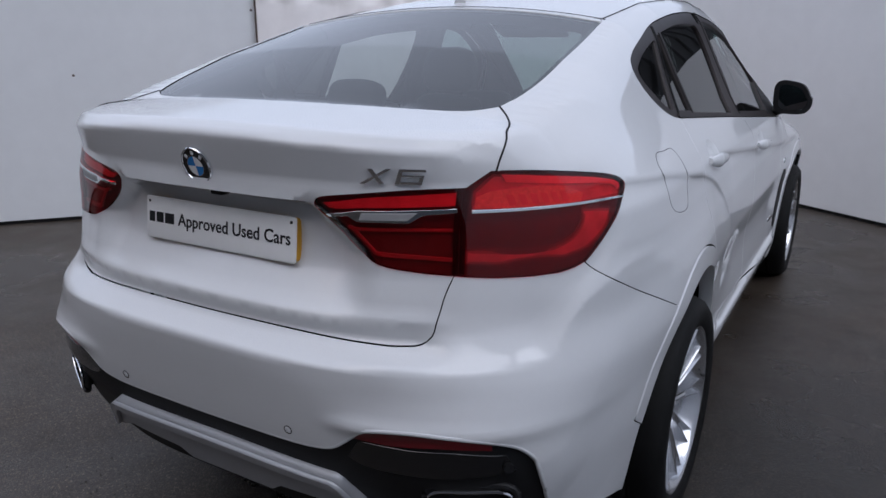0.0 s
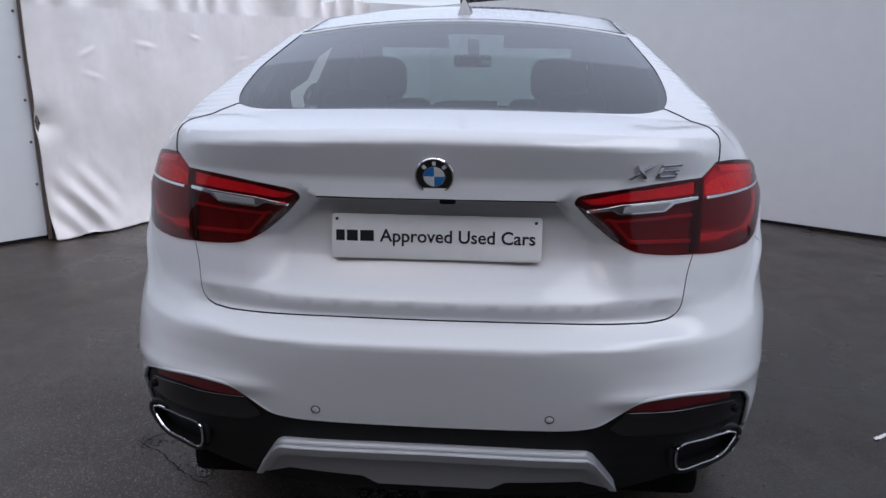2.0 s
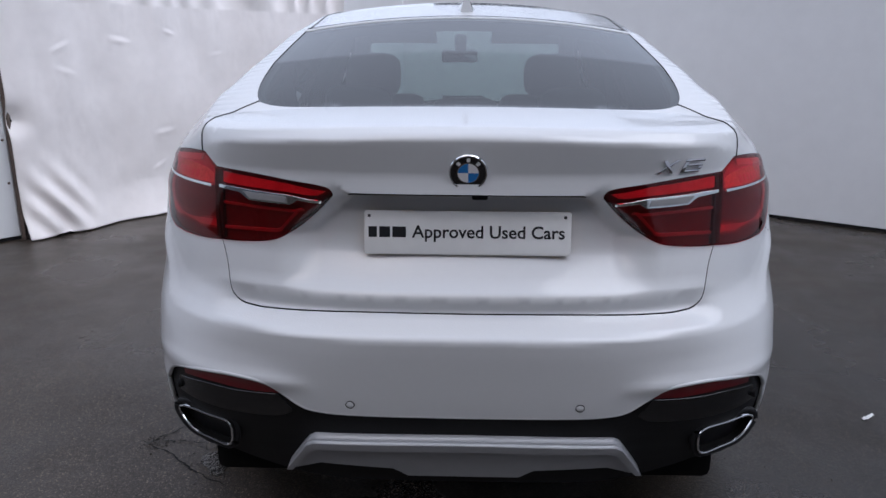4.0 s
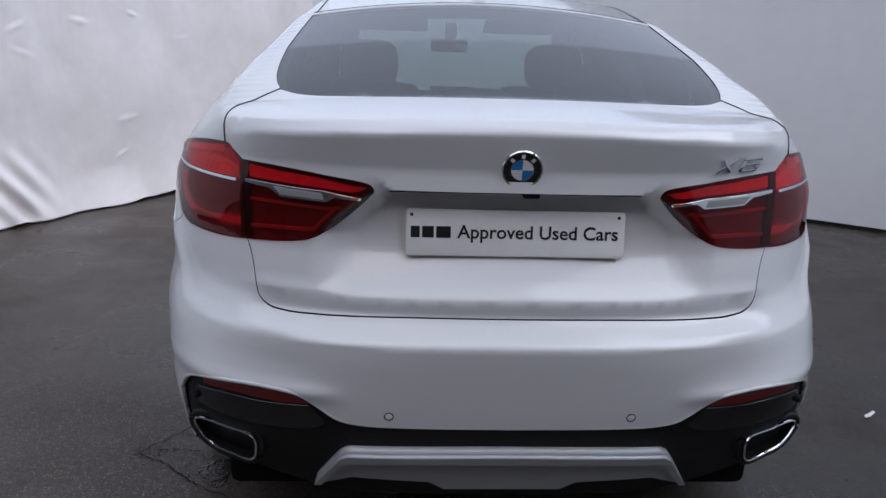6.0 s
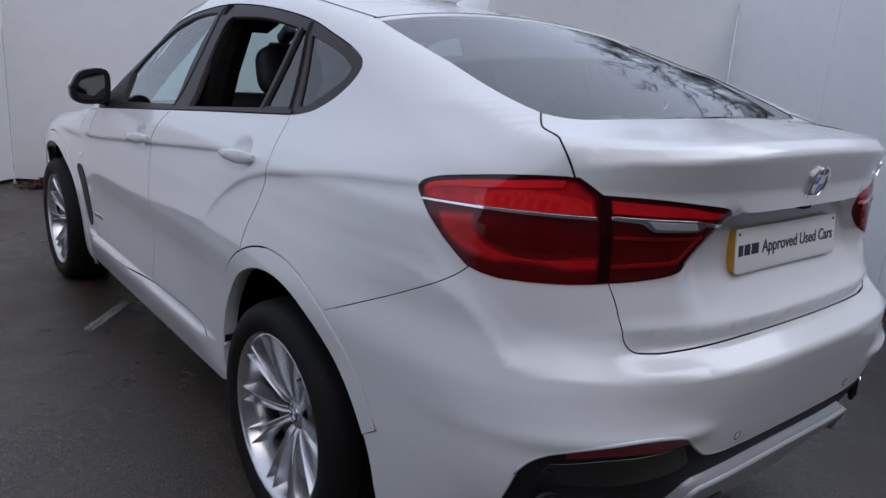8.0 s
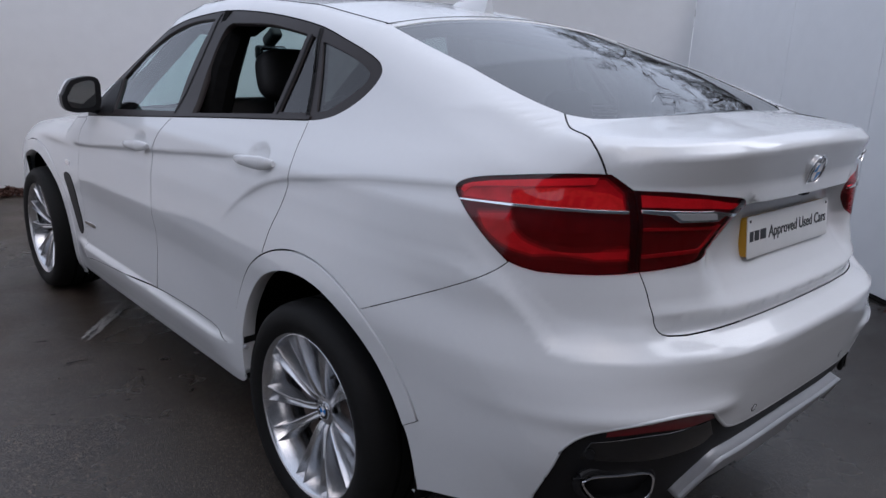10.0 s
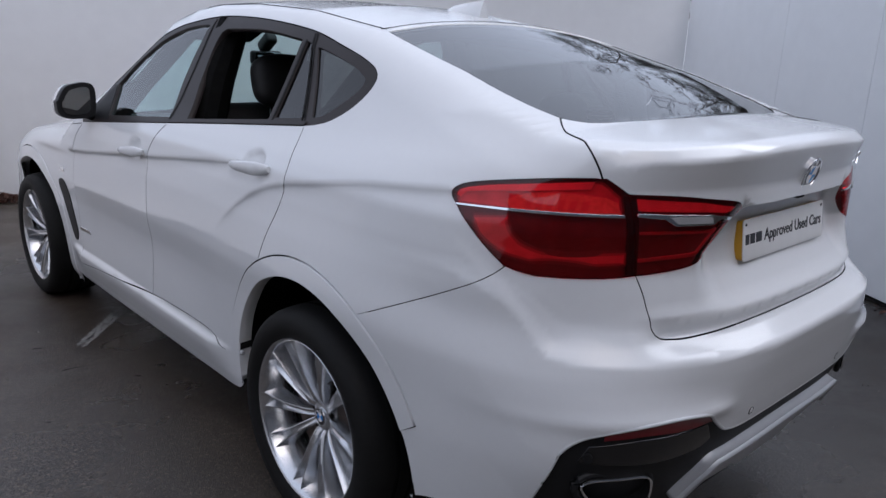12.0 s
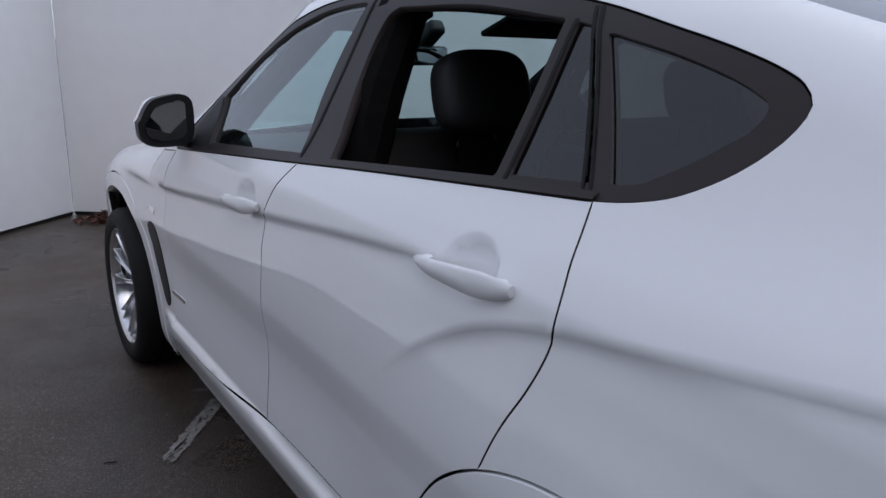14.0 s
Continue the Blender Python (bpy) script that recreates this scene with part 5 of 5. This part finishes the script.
# ---- wheels ----
def spoke_bm(a):
    """One spoke from hub to rim: two sharp ridges with a valley that deepens to the rim, and flanks that slope back to the barrel."""
    bm = bmesh.new()
    rows = []
    for t in np.linspace(0, 1, 17):
        r = .046 + (.2655 - .046) * t
        f = .0110 + .0040 * t + .0125 * max(0.0, (t - .45) / .55) ** 1.3
        v = .0035 + .0120 * t + .028 * max(0.0, (t - .48) / .52) ** 1.2
        b = f + .003 + .009 * t
        x = -.054 + .061 * t ** .62
        deep = -.030 - .030 * t
        half = ((b, deep), (f + .0022, -.0070), (f, -.0008), (f - .0030, .0), (f * .56, -.55 * v), (f * .14, -v))
        prof = list(half) + [(-c, d) for c, d in half[::-1]]
        rows.append([bm.verts.new((x + d, r * math.cos(a) - c * math.sin(a), r * math.sin(a) + c * math.cos(a))) for c, d in prof])
    k = len(rows[0])
    for p, q in zip(rows[:-1], rows[1:]):
        for j in range(k - 1):
            bm.faces.new((p[j], p[j + 1], q[j + 1], q[j]))
    bm.faces.new(rows[0])
    bm.faces.new(rows[-1])
    bmesh.ops.recalc_face_normals(bm, faces=bm.faces)
    return bm


def wheel(name, rear):
    """A 20-inch alloy wheel on its axle at the origin, its face towards +x."""
    top = new(name)
    top.parent = car
    wide = .157 if rear else .137
    tyre = [(.262, .010), (.272, .020), (.300, .032), (.330, .030), (.350, .014), (.360, -.010), (.364, -.05), (.364, -2 * wide + .07), (.356, -2 * wide + .03),
            (.330, -2 * wide + .005), (.29, -2 * wide), (.262, -2 * wide + .02)]
    t = part("tyre", lathe(tyre, 96), RUBBER, top, "black tyre", angle=50)
    for k in range(3):
        part("tread_groove", lathe([(.3646, -.06 - .06 * k), (.3652, -.064 - .06 * k), (.3652, -.072 - .06 * k), (.3646, -.076 - .06 * k)], 64), DARK, top)
    rim = part("rim", lathe([(.272, .014), (.268, .019), (.262, .016), (.256, .004), (.248, -.02), (.236, -.06), (.232, -.20), (.250, -.24), (.258, -.24), (.240, -.2), (.244, -.06), (.262, -.01)], 96), ALLOY, top, "silver alloy rim", angle=50)
    for k in range(10):
        a = radians(72 * (k // 2) + (-16, 16)[k % 2] + 9)
        part("spoke", spoke_bm(a), ALLOY, top, angle=24)
    part("hub", lathe([(.0005, -.054), (.040, -.054), (.056, -.060), (.064, -.074), (.064, -.110), (.0005, -.110)], 40), ALLOY, top)
    for k in range(5):
        a = radians(72 * k + 45)
        part("wheel_bolt", lathe([(.0005, -.005), (.009, -.005), (.010, -.012), (.010, -.03), (.0005, -.03)], 12, Matrix.Translation((-.050, .050 * math.cos(a), .050 * math.sin(a)))), DARK, top)
    part("tyre_valve", tube([(.008, .243, .020), (.020, .234, .019)], .004, 8), BLACK, top)
    badge(Matrix.Translation((-.0545, 0, 0)) @ Matrix.Rotation(radians(90), 4, "Z"), .030, top, True)
    # added dark disc stands in for the shade between the spokes
    part("spoke_shade_disc", lathe([(.0005, -.088), (.220, -.088), (.228, -.094), (.228, -.112), (.0005, -.112)], 48), DARK, top, "dark disc added as shade behind the spokes")
    part("brake_disc", lathe([(.05, -.076), (.172, -.076), (.172, -.087), (.05, -.087)], 48), METAL, top, "dark brake disc")
    part("brake_caliper", box((.024, .10, .15), (-.084, .13, .06), .010), DARK, top)
    return top


WHEEL_TURN = 48        # how far the rear left wheel has rolled
w_r = wheel("wheel", True)
w_r.matrix_basis = pose(.959, 1.102, .364)
w_f = wheel("wheel", False)
w_f.matrix_basis = pose(.955, 4.028, .362, 20)
copy_thing(w_r, pose(-.959, 1.102, .364, WHEEL_TURN, 0, 180))
copy_thing(w_f, pose(-.955, 4.028, .362, 20, 0, 180))


def liner(cy):
    """Half a drum with an inner wall over a wheel."""
    a = np.radians(np.linspace(-6, 186, 47))
    bm = bmesh.new()
    rows = []
    for r, x in ((.480, .925), (.490, .90), (.490, .52), (.03, .52)):
        rows.append([bm.verts.new((x, cy + r * math.cos(t), max(.12, AZ + r * math.sin(t)))) for t in a])
    for p, q in zip(rows[:-1], rows[1:]):
        for i in range(len(a) - 1):
            bm.faces.new((p[i], p[i + 1], q[i + 1], q[i]))
    return bm


for cy in (AR, AF):
    for s in (1, -1):
        b = liner(cy)
        bmesh.ops.scale(b, vec=(s, 1, 1), verts=b.verts)
        part("wheel_housing", b, DARK, car)
for s in (1, -1):
    for zz in (.43, .53, .63):
        part("arch_clip", lathe([(.0005, .006), (.008, .006), (.010, -.004), (.0005, -.004)], 10, Matrix.Translation((s * .932, 1.566 - .12 * max(0, zz - .5), zz)) @ Matrix.Rotation(radians(90), 4, "Z") @ Matrix.Rotation(radians(180), 4, "Y")), SILVER, car)
part("underbody", box((1.50, 4.3, .10), (0, 2.45, .30), .03), DARK, car, "dark underbody")
part("rear_skirt", box((1.30, .24, .08), (0, .42, .41), .02), DARK, car)

# ---- inside of the car ----
inside = part("cabin_floor", box((1.60, 3.0, .04), (0, 2.1, .42)), DARK, car)
part("parcel_shelf", box((1.30, .62, .03), (0, .98, 1.10), .01), LEATHER, car, "black parcel shelf")
part("boot_wall", box((1.30, .03, .60), (0, .68, .80), .01), DARK, car)
for i in (0, 1):
    for loop, nm in ((rear_door_loop, "door_lining"), (front_door_loop, "door_lining"), (quarter, "pillar_lining")):
        skin(nm, DARK, car, [sheet(on_side, inset(loop, 0.006), 0.05, lift=-0.045, rim=0, flip=bool(i))])
skin("headlining", DARK, car, [sheet(on_top, inset(both(roof_half), 0.004), 0.05, lift=-0.05, rim=0)], "dark roof lining")


def soft_block(size, at, r, m=None):
    bm = box(size, (0, 0, 0), r, segments=4)
    mm = Matrix.Translation(at) @ (m if m is not None else Matrix())
    bmesh.ops.transform(bm, matrix=mm, verts=bm.verts)
    return bm


for s in (1, -1):
    ys = np.arange(1.25, 2.60, .1)
    rail3 = crest(.575, ys)
    part("roof_lining_edge", tube(rail3 * [s, 1, 1] - [0, 0, .062], .046, 10), DARK, car)
    pillar = np.array([(.765, 2.19, .95), (.735, 2.19, 1.18), (.69, 2.185, 1.36), (.60, 2.18, 1.58)])
    rear_pillar = np.array([(.70, 1.22, 1.10), (.69, 1.12, 1.25), (.62, 1.10, 1.42), (.57, 1.24, 1.52)])
    part("pillar_lining", tube(rear_pillar * [s, 1, 1], [.07, .075, .07, .05], 10), DARK, car)
    part("pillar_lining", tube(pillar * [s, 1, 1], [.065, .075, .075, .06], 10), DARK, car)


def cushion(half, at, m):
    """A plump rounded pad."""
    bm = bmesh.new()
    bmesh.ops.create_uvsphere(bm, u_segments=28, v_segments=18, radius=1)
    for v in bm.verts:
        v.co = Vector([math.copysign(abs(c) ** 0.6, c) * h for c, h in zip(v.co, half)])
    bmesh.ops.transform(bm, matrix=Matrix.Translation(at) @ m, verts=bm.verts)
    return bm


def seat(x, y):
    tilt = pose(0, 0, 0, -14)
    base = part("seat", soft_block((.52, .52, .18), (x, y + .24, .68), .06), LEATHER, car, "black leather front seat")
    part("backrest", soft_block((.50, .16, .62), (x, y - .03, .95), .06, tilt), LEATHER, base)
    part("headrest", cushion((.138, .062, .106), (x, y - .135, 1.355), tilt), LEATHER, base)
    for s in (-1, 1):
        part("headrest_post", tube([(x + s * .06, y - .12, 1.18), (x + s * .06, y - .13, 1.29)], .006, 8), CHROME, base)


seat(.43, 2.20)
seat(-.45, 2.20)
bench = part("rear_bench", soft_block((1.30, .50, .18), (0, 1.62, .70), .06), LEATHER, car, "black leather rear bench")
part("backrest", soft_block((1.30, .16, .52), (0, 1.36, .94), .05, pose(0, 0, 0, -16)), LEATHER, bench)
for x, h in ((-.42, .15), (0, .11), (.42, .15)):
    part("headrest", cushion((.13, .05, h * .55), (x, 1.27, 1.19 + h / 2), pose(0, 0, 0, -14)), LEATHER, bench)
dash = part("dashboard", soft_block((1.42, .50, .26), (0, 3.32, .97), .09), LEATHER, car, "black dashboard with a pale trim strip")
part("dash_trim", box((1.30, .012, .030), (0, 3.065, .985), .004), SILVER, dash)
part("screen", box((.26, .015, .10), (0, 3.06, 1.14), .006), GLOSS, dash)
for s in (1, -1):
    part("door_trim_strip", box((.02, .75, .035), (s * .82, 2.70, 1.03), .006), SILVER, car)
ring_t = np.linspace(0, 2 * math.pi, 40, endpoint=False)
rim_p = [(.40 + .185 * math.cos(a), 2.90 - .08 * math.sin(a) * .5, 1.02 + .175 * math.sin(a)) for a in ring_t]
wheel_s = part("steering_wheel", tube(rim_p, .016, 10, True), LEATHER, car, "black steering wheel")
part("steering_boss", soft_block((.20, .07, .12), (.40, 2.93, 1.01), .03), LEATHER, wheel_s)
part("steering_spoke", box((.34, .02, .035), (.40, 2.915, 1.02), .008), LEATHER, wheel_s)
MIRROR_AT = pose(-.025, 2.96, 1.432, 0, 0, 20)
rvm = part("interior_mirror", soft_block((.23, .035, .072), (0, 0, 0), .016, MIRROR_AT), BLACK, car, "black interior mirror")
part("mirror_glass", box((.205, .003, .056), (0, -.0195, 0), .001, MIRROR_AT), MIRROR, rvm)
part("mirror_mount", soft_block((.07, .12, .06), (-.02, 2.95, 1.512), .02, pose(0, 0, 0, -32)), BLACK, rvm, "black sensor housing")
for sx in (-1, 1):
    part("sun_visor", soft_block((.40, .17, .022), (sx * .36, 2.80, 1.545), .009, pose(0, 0, 0, -20)), DARK, car, "dark folded sun visor")
    trim = np.stack([(post_x - .045) * sx, post_y - .01, crest(post_x - .02, post_y)[:, 2] - .052], 1)
    part("pillar_trim", tube(trim, .045, 10), DARK, car, "dark trim of the windscreen pillar")


# ---- marks and dirt on the ground ----
def blotch(points, h, jag, seed):
    """A thin worn patch with a ragged outline."""
    rng = random.Random(seed)
    p = spline(points, 0.02, True)
    out = [(x + rng.uniform(-jag, jag), y + rng.uniform(-jag, jag)) for x, y in p]
    bm = bmesh.new()
    f = bm.faces.new([bm.verts.new((x, y, h)) for x, y in out])
    r = bmesh.ops.extrude_face_region(bm, geom=[f])
    bmesh.ops.translate(bm, vec=(0, 0, -h - 0.001), verts=[v for v in r["geom"] if isinstance(v, bmesh.types.BMVert)])
    bmesh.ops.recalc_face_normals(bm, faces=bm.faces)
    return bm


def worn_stripe(a, b, w, n, seed):
    """What is left of a painted stripe: small ragged flakes, thickest along its two edges."""
    rng = random.Random(seed)
    a, b = Vector(a), Vector(b)
    d = b - a
    side = Vector((-d.y, d.x)).normalized()
    verts, faces = [], []
    for _ in range(n):
        off = w * (0.5 - abs(rng.gauss(0, 0.24))) * rng.choice((-1, 1))
        c = a + d * rng.random() + side * off
        r, k, m, high = rng.uniform(.003, .009), len(verts), rng.randint(4, 6), .0042 + .003 * rng.random()
        for i in range(m):
            t = 2 * math.pi * i / m + rng.uniform(-.3, .3)
            q = c + (d.normalized() * math.cos(t) * 1.9 + side * math.sin(t)) * r * rng.uniform(.6, 1.2)
            verts.append((q.x, q.y, high))
        faces.append(tuple(range(k, k + m)))
    return mesh_of("road_mark", verts, faces, MARK)


MARKS = (((-1.06, 3.03), (-.70, 3.46), .055, 400), ((-.82, 3.53), (-.69, 3.48), .018, 60), ((-3.05, 4.40), (-2.68, 4.92), .045, 150))
for k, (a, b, w, n) in enumerate(MARKS):
    tagged(part("road_mark", worn_stripe(a, b, w, n, k), MARK, smooth=False), "worn pale paint streak on the asphalt", "road mark", group="worn paint marks")
CRACK = material("dark_crack", (0.006, 0.006, 0.006), 0.9, vary=0.3)


def crack_mesh(pts, wide, seed):
    """A jagged crack that wanders, forks a little and tapers to both ends."""
    rng = random.Random(seed)
    p = line(*pts, step=.016)
    n = len(p)
    verts, faces = [], []
    drift = 0.0
    for i, (x, y) in enumerate(p):
        d = p[min(i + 1, n - 1)] - p[max(i - 1, 0)]
        d = d / (np.linalg.norm(d) + 1e-9)
        side = np.array([-d[1], d[0]])
        drift = .75 * drift + rng.uniform(-.006, .006)
        w = wide * (.25 + .75 * math.sin(math.pi * (i + .5) / n) ** .5) * rng.uniform(.25, 1.0)
        c = np.array([x, y]) + side * drift
        for e in (w, -w):
            q = c + side * e * .5
            verts.append((q[0], q[1], .0042))
    faces = [(2 * i, 2 * i + 1, 2 * i + 3, 2 * i + 2) for i in range(n - 1)]
    return mesh_of("asphalt_crack", verts, faces, CRACK)


CRACKS = ((((-1.250, .880), (-1.215, .872), (-1.14, .955), (-1.03, 1.11)), .007), (((-1.22, .868), (-1.10, .800), (-.99, .690), (-.83, .585)), .009), (((-1.17, .890), (-1.03, .875), (-.94, .86)), .006),
          (((-1.10, .99), (-1.02, .955), (-.96, .97)), .004), (((-1.221, 2.78), (-1.127, 2.763)), .016), (((-1.258, 3.128), (-1.216, 3.114)), .014), (((-.98, 2.53), (-.965, 2.505)), .012), (((-1.42, 2.31), (-1.40, 2.295)), .011))
for k, (pts, w) in enumerate(CRACKS):
    tagged(part("asphalt_crack", crack_mesh(pts, w, 30 + k), CRACK, smooth=False), "short dark crack in the damp asphalt", "crack", group="cracks in the asphalt")
WET = material("wet_ground", (0.020, 0.016, 0.012), 0.22, vary=0.3, grain=25, bump=0.9, bump_scale=60, rough_vary=0.12)
tagged(part("puddle", blotch([(-.97, .745), (-.955, .80), (-.91, .835), (-.875, .81), (-.865, .74), (-.86, .66), (-.90, .665), (-.93, .70)], .0032, .012, 9), WET, smooth=False), "small broken wet patch beside the rear wheel", "puddle")


def crumbs(spots, n, seed):
    """Loose grit: small angular stones."""
    rng = random.Random(seed)
    verts, faces = [], []
    for _ in range(n):
        cx, cy, sx, sy = rng.choice(spots)
        c = Vector((rng.gauss(cx, sx), rng.gauss(cy, sy), 0))
        r, k = rng.uniform(.0025, .0065), len(verts)
        turn = rng.uniform(0, 6.3)
        for i in range(4):
            a = turn + i * math.pi / 2 + rng.uniform(-.4, .4)
            verts.append((c.x + r * math.cos(a), c.y + r * math.sin(a), .0))
        verts.append((c.x + rng.uniform(-.4, .4) * r, c.y + rng.uniform(-.4, .4) * r, r * rng.uniform(.7, 1.2)))
        faces += [(k, k + 1, k + 4), (k + 1, k + 2, k + 4), (k + 2, k + 3, k + 4), (k + 3, k, k + 4)]
    return mesh_of("grit", verts, faces, GRIT)


GRIT = material("grit", (0.085, 0.078, 0.070), 0.8, vary=0.6, grain=70)
tagged(part("grit", crumbs(((-1.18, .87, .04, .03), (-.93, .80, .05, .05), (-.88, .70, .04, .05), (-.75, .25, .22, .10), (.2, -.25, .5, .12), (1.35, .45, .25, .3), (-1.15, 2.9, .3, .5)), 420, 8), GRIT, smooth=False), "loose grey grit on the asphalt", "grit", kind="stuff")


def scrap():
    """A small torn strip, bent up at both ends."""
    bm = bmesh.new()
    rows = []
    for i in range(7):
        u = i / 6
        w = .0075 * (1 - .5 * abs(u - .4)) * (1.25 if i == 2 else 1)
        z = .004 + .003 * (2 * u - 1) ** 2
        rows.append([bm.verts.new((1.682 + .066 * u - w * .6 * e, 1.148 + .045 * u + w * e, z + .002 * e * (-1) ** i)) for e in (-1, 1)])
    for p, q in zip(rows[:-1], rows[1:]):
        bm.faces.new((p[0], p[1], q[1], q[0]))
    g = bmesh.ops.extrude_face_region(bm, geom=bm.faces[:])
    bmesh.ops.translate(bm, vec=(0, 0, -.0015), verts=[v for v in g["geom"] if isinstance(v, bmesh.types.BMVert)])
    bmesh.ops.recalc_face_normals(bm, faces=bm.faces)
    return bm


tagged(part("paper_scrap", scrap(), WHITE_PLATE), "small white torn scrap lying on the asphalt", "scrap")


def leaf_heap(at, spread, n, seed):
    """Small curled dead leaves in a heap."""
    rng = random.Random(seed)
    verts, faces = [], []
    for _ in range(n):
        g = min(1.0, abs(rng.gauss(0, .45)))
        a = rng.uniform(0, 2 * math.pi)
        c = Vector((at[0] + spread[0] * g * math.cos(a), at[1] + spread[1] * g * math.sin(a), .012 + spread[2] * (1 - g) * rng.random()))
        m = Matrix.Translation(c) @ Euler((rng.uniform(-.7, .7), rng.uniform(-.7, .7), rng.uniform(0, 6.3))).to_matrix().to_4x4()
        s, k = rng.uniform(.018, .035), len(verts)
        verts += [tuple(m @ Vector(q)) for q in ((-s, 0, 0), (0, .5 * s, .25 * s), (s, 0, 0), (0, -.5 * s, .25 * s), (0, 0, -.1 * s))]
        faces += [(k, k + 4, k + 1), (k + 4, k + 2, k + 1), (k, k + 3, k + 4), (k + 3, k + 2, k + 4)]
    return mesh_of("leaf_heap", verts, faces, LEAF)


heap = Vector((-.52, 6.98, 0))
tagged(part("leaf_heap", leaf_heap(heap, (.28, .16, .07), 420, 5), LEAF), "heap of brown dead leaves in the wall corner", "leaves", kind="stuff")
foot = CORNER_R + RIGHT_DIR * 2.9
tagged(part("leaf_heap", leaf_heap(foot + Vector((-.1, 0, 0)), (.45, .5, .03), 160, 6), LEAF), "scattered brown leaves along the wall foot", "leaves", kind="stuff")


# ---- bare trees beyond the wall, seen in the glass ----
def bare_tree(at, high, seed):
    rng = random.Random(seed)
    verts, faces = [], []

    def limb(p, d, length, r, level):
        n = 4
        pts, dd = [p], d.copy()
        for _ in range(n):
            dd = (dd + Vector((rng.uniform(-.22, .22), rng.uniform(-.22, .22), rng.uniform(-.10, .22)))).normalized()
            pts.append(pts[-1] + dd * length / n)
        sides_n = 6 if level < 2 else 3
        base = len(verts)
        for i, q in enumerate(pts):
            t = (pts[min(i + 1, n)] - pts[max(i - 1, 0)]).normalized()
            u = t.orthogonal().normalized()
            w = t.cross(u)
            rr = max(.0055, r * (1 - .55 * i / n))
            for j in range(sides_n):
                a = 2 * math.pi * j / sides_n
                verts.append(tuple(q + (u * math.cos(a) + w * math.sin(a)) * rr))
        for i in range(n):
            for j in range(sides_n):
                faces.append((base + i * sides_n + j, base + i * sides_n + (j + 1) % sides_n, base + (i + 1) * sides_n + (j + 1) % sides_n, base + (i + 1) * sides_n + j))
        if level < 6:
            for _ in range((6, 3, 4, 4, 4, 3)[level]):
                i = rng.randint(1 if level else 2, n)
                out = (pts[i] - pts[i - 1]).normalized()
                side = Vector((rng.uniform(-1, 1), rng.uniform(-1, 1), rng.uniform(-.3, .7))).normalized()
                limb(pts[i], (out * .6 + side * .8).normalized(), length * rng.uniform(.5, .72), r * .5, level + 1)
    limb(Vector((at[0], at[1], 0)), Vector((0, 0, 1)), high * .48, high * .0105, 0)
    return mesh_of("tree", verts, faces, BARK, True)


tree_rng = random.Random(5)
TREES = [part("tree", bare_tree((0, 0), 7.5, 20 + k), BARK) for k in range(3)]
for ob in TREES:
    tagged(ob, "bare winter tree with fine dark twigs", "tree", group="bare trees")
for k in range(14):
    az, far = radians(25 + 3.9 * k + tree_rng.uniform(-1.5, 1.5)), tree_rng.uniform(14.5, 18.0)
    size = (far * math.tan(radians((24 if az < radians(54) else 29) + tree_rng.uniform(-2, 2))) + 1.4) / 10.2
    spot = Matrix.Translation((far * math.sin(az), far * math.cos(az), 0)) @ Matrix.Rotation(tree_rng.uniform(0, 6.2), 4, "Z") @ Matrix.Scale(size, 4)
    if k < 3:
        TREES[k].matrix_world = spot
    else:
        copy_thing(TREES[k % 3], spot)

# ---- unseen plain walls, added to keep low skylight off the car's rear ----
GREY_RENDER = material("grey_render", (0.09, 0.092, 0.10), 0.8, vary=0.1, grain=6)
for nm, size, at in (("light_block_left", (.3, 9.5, 9.5), (-13, -6.2, 4.75)), ("light_block_right", (.3, 9.0, 9.5), (9, -6.45, 4.75))):
    tagged(part(nm, box(size, at), GREY_RENDER, smooth=False), "plain grey wall, unseen, added to block low light at the side", "wall", kind="structure")
tagged(part("light_block_behind", box((60, .3, 10.5), (0, -11, 5.25)), GREY_RENDER, smooth=False), "plain grey wall, unseen, added to block low light from behind", "wall", kind="structure")
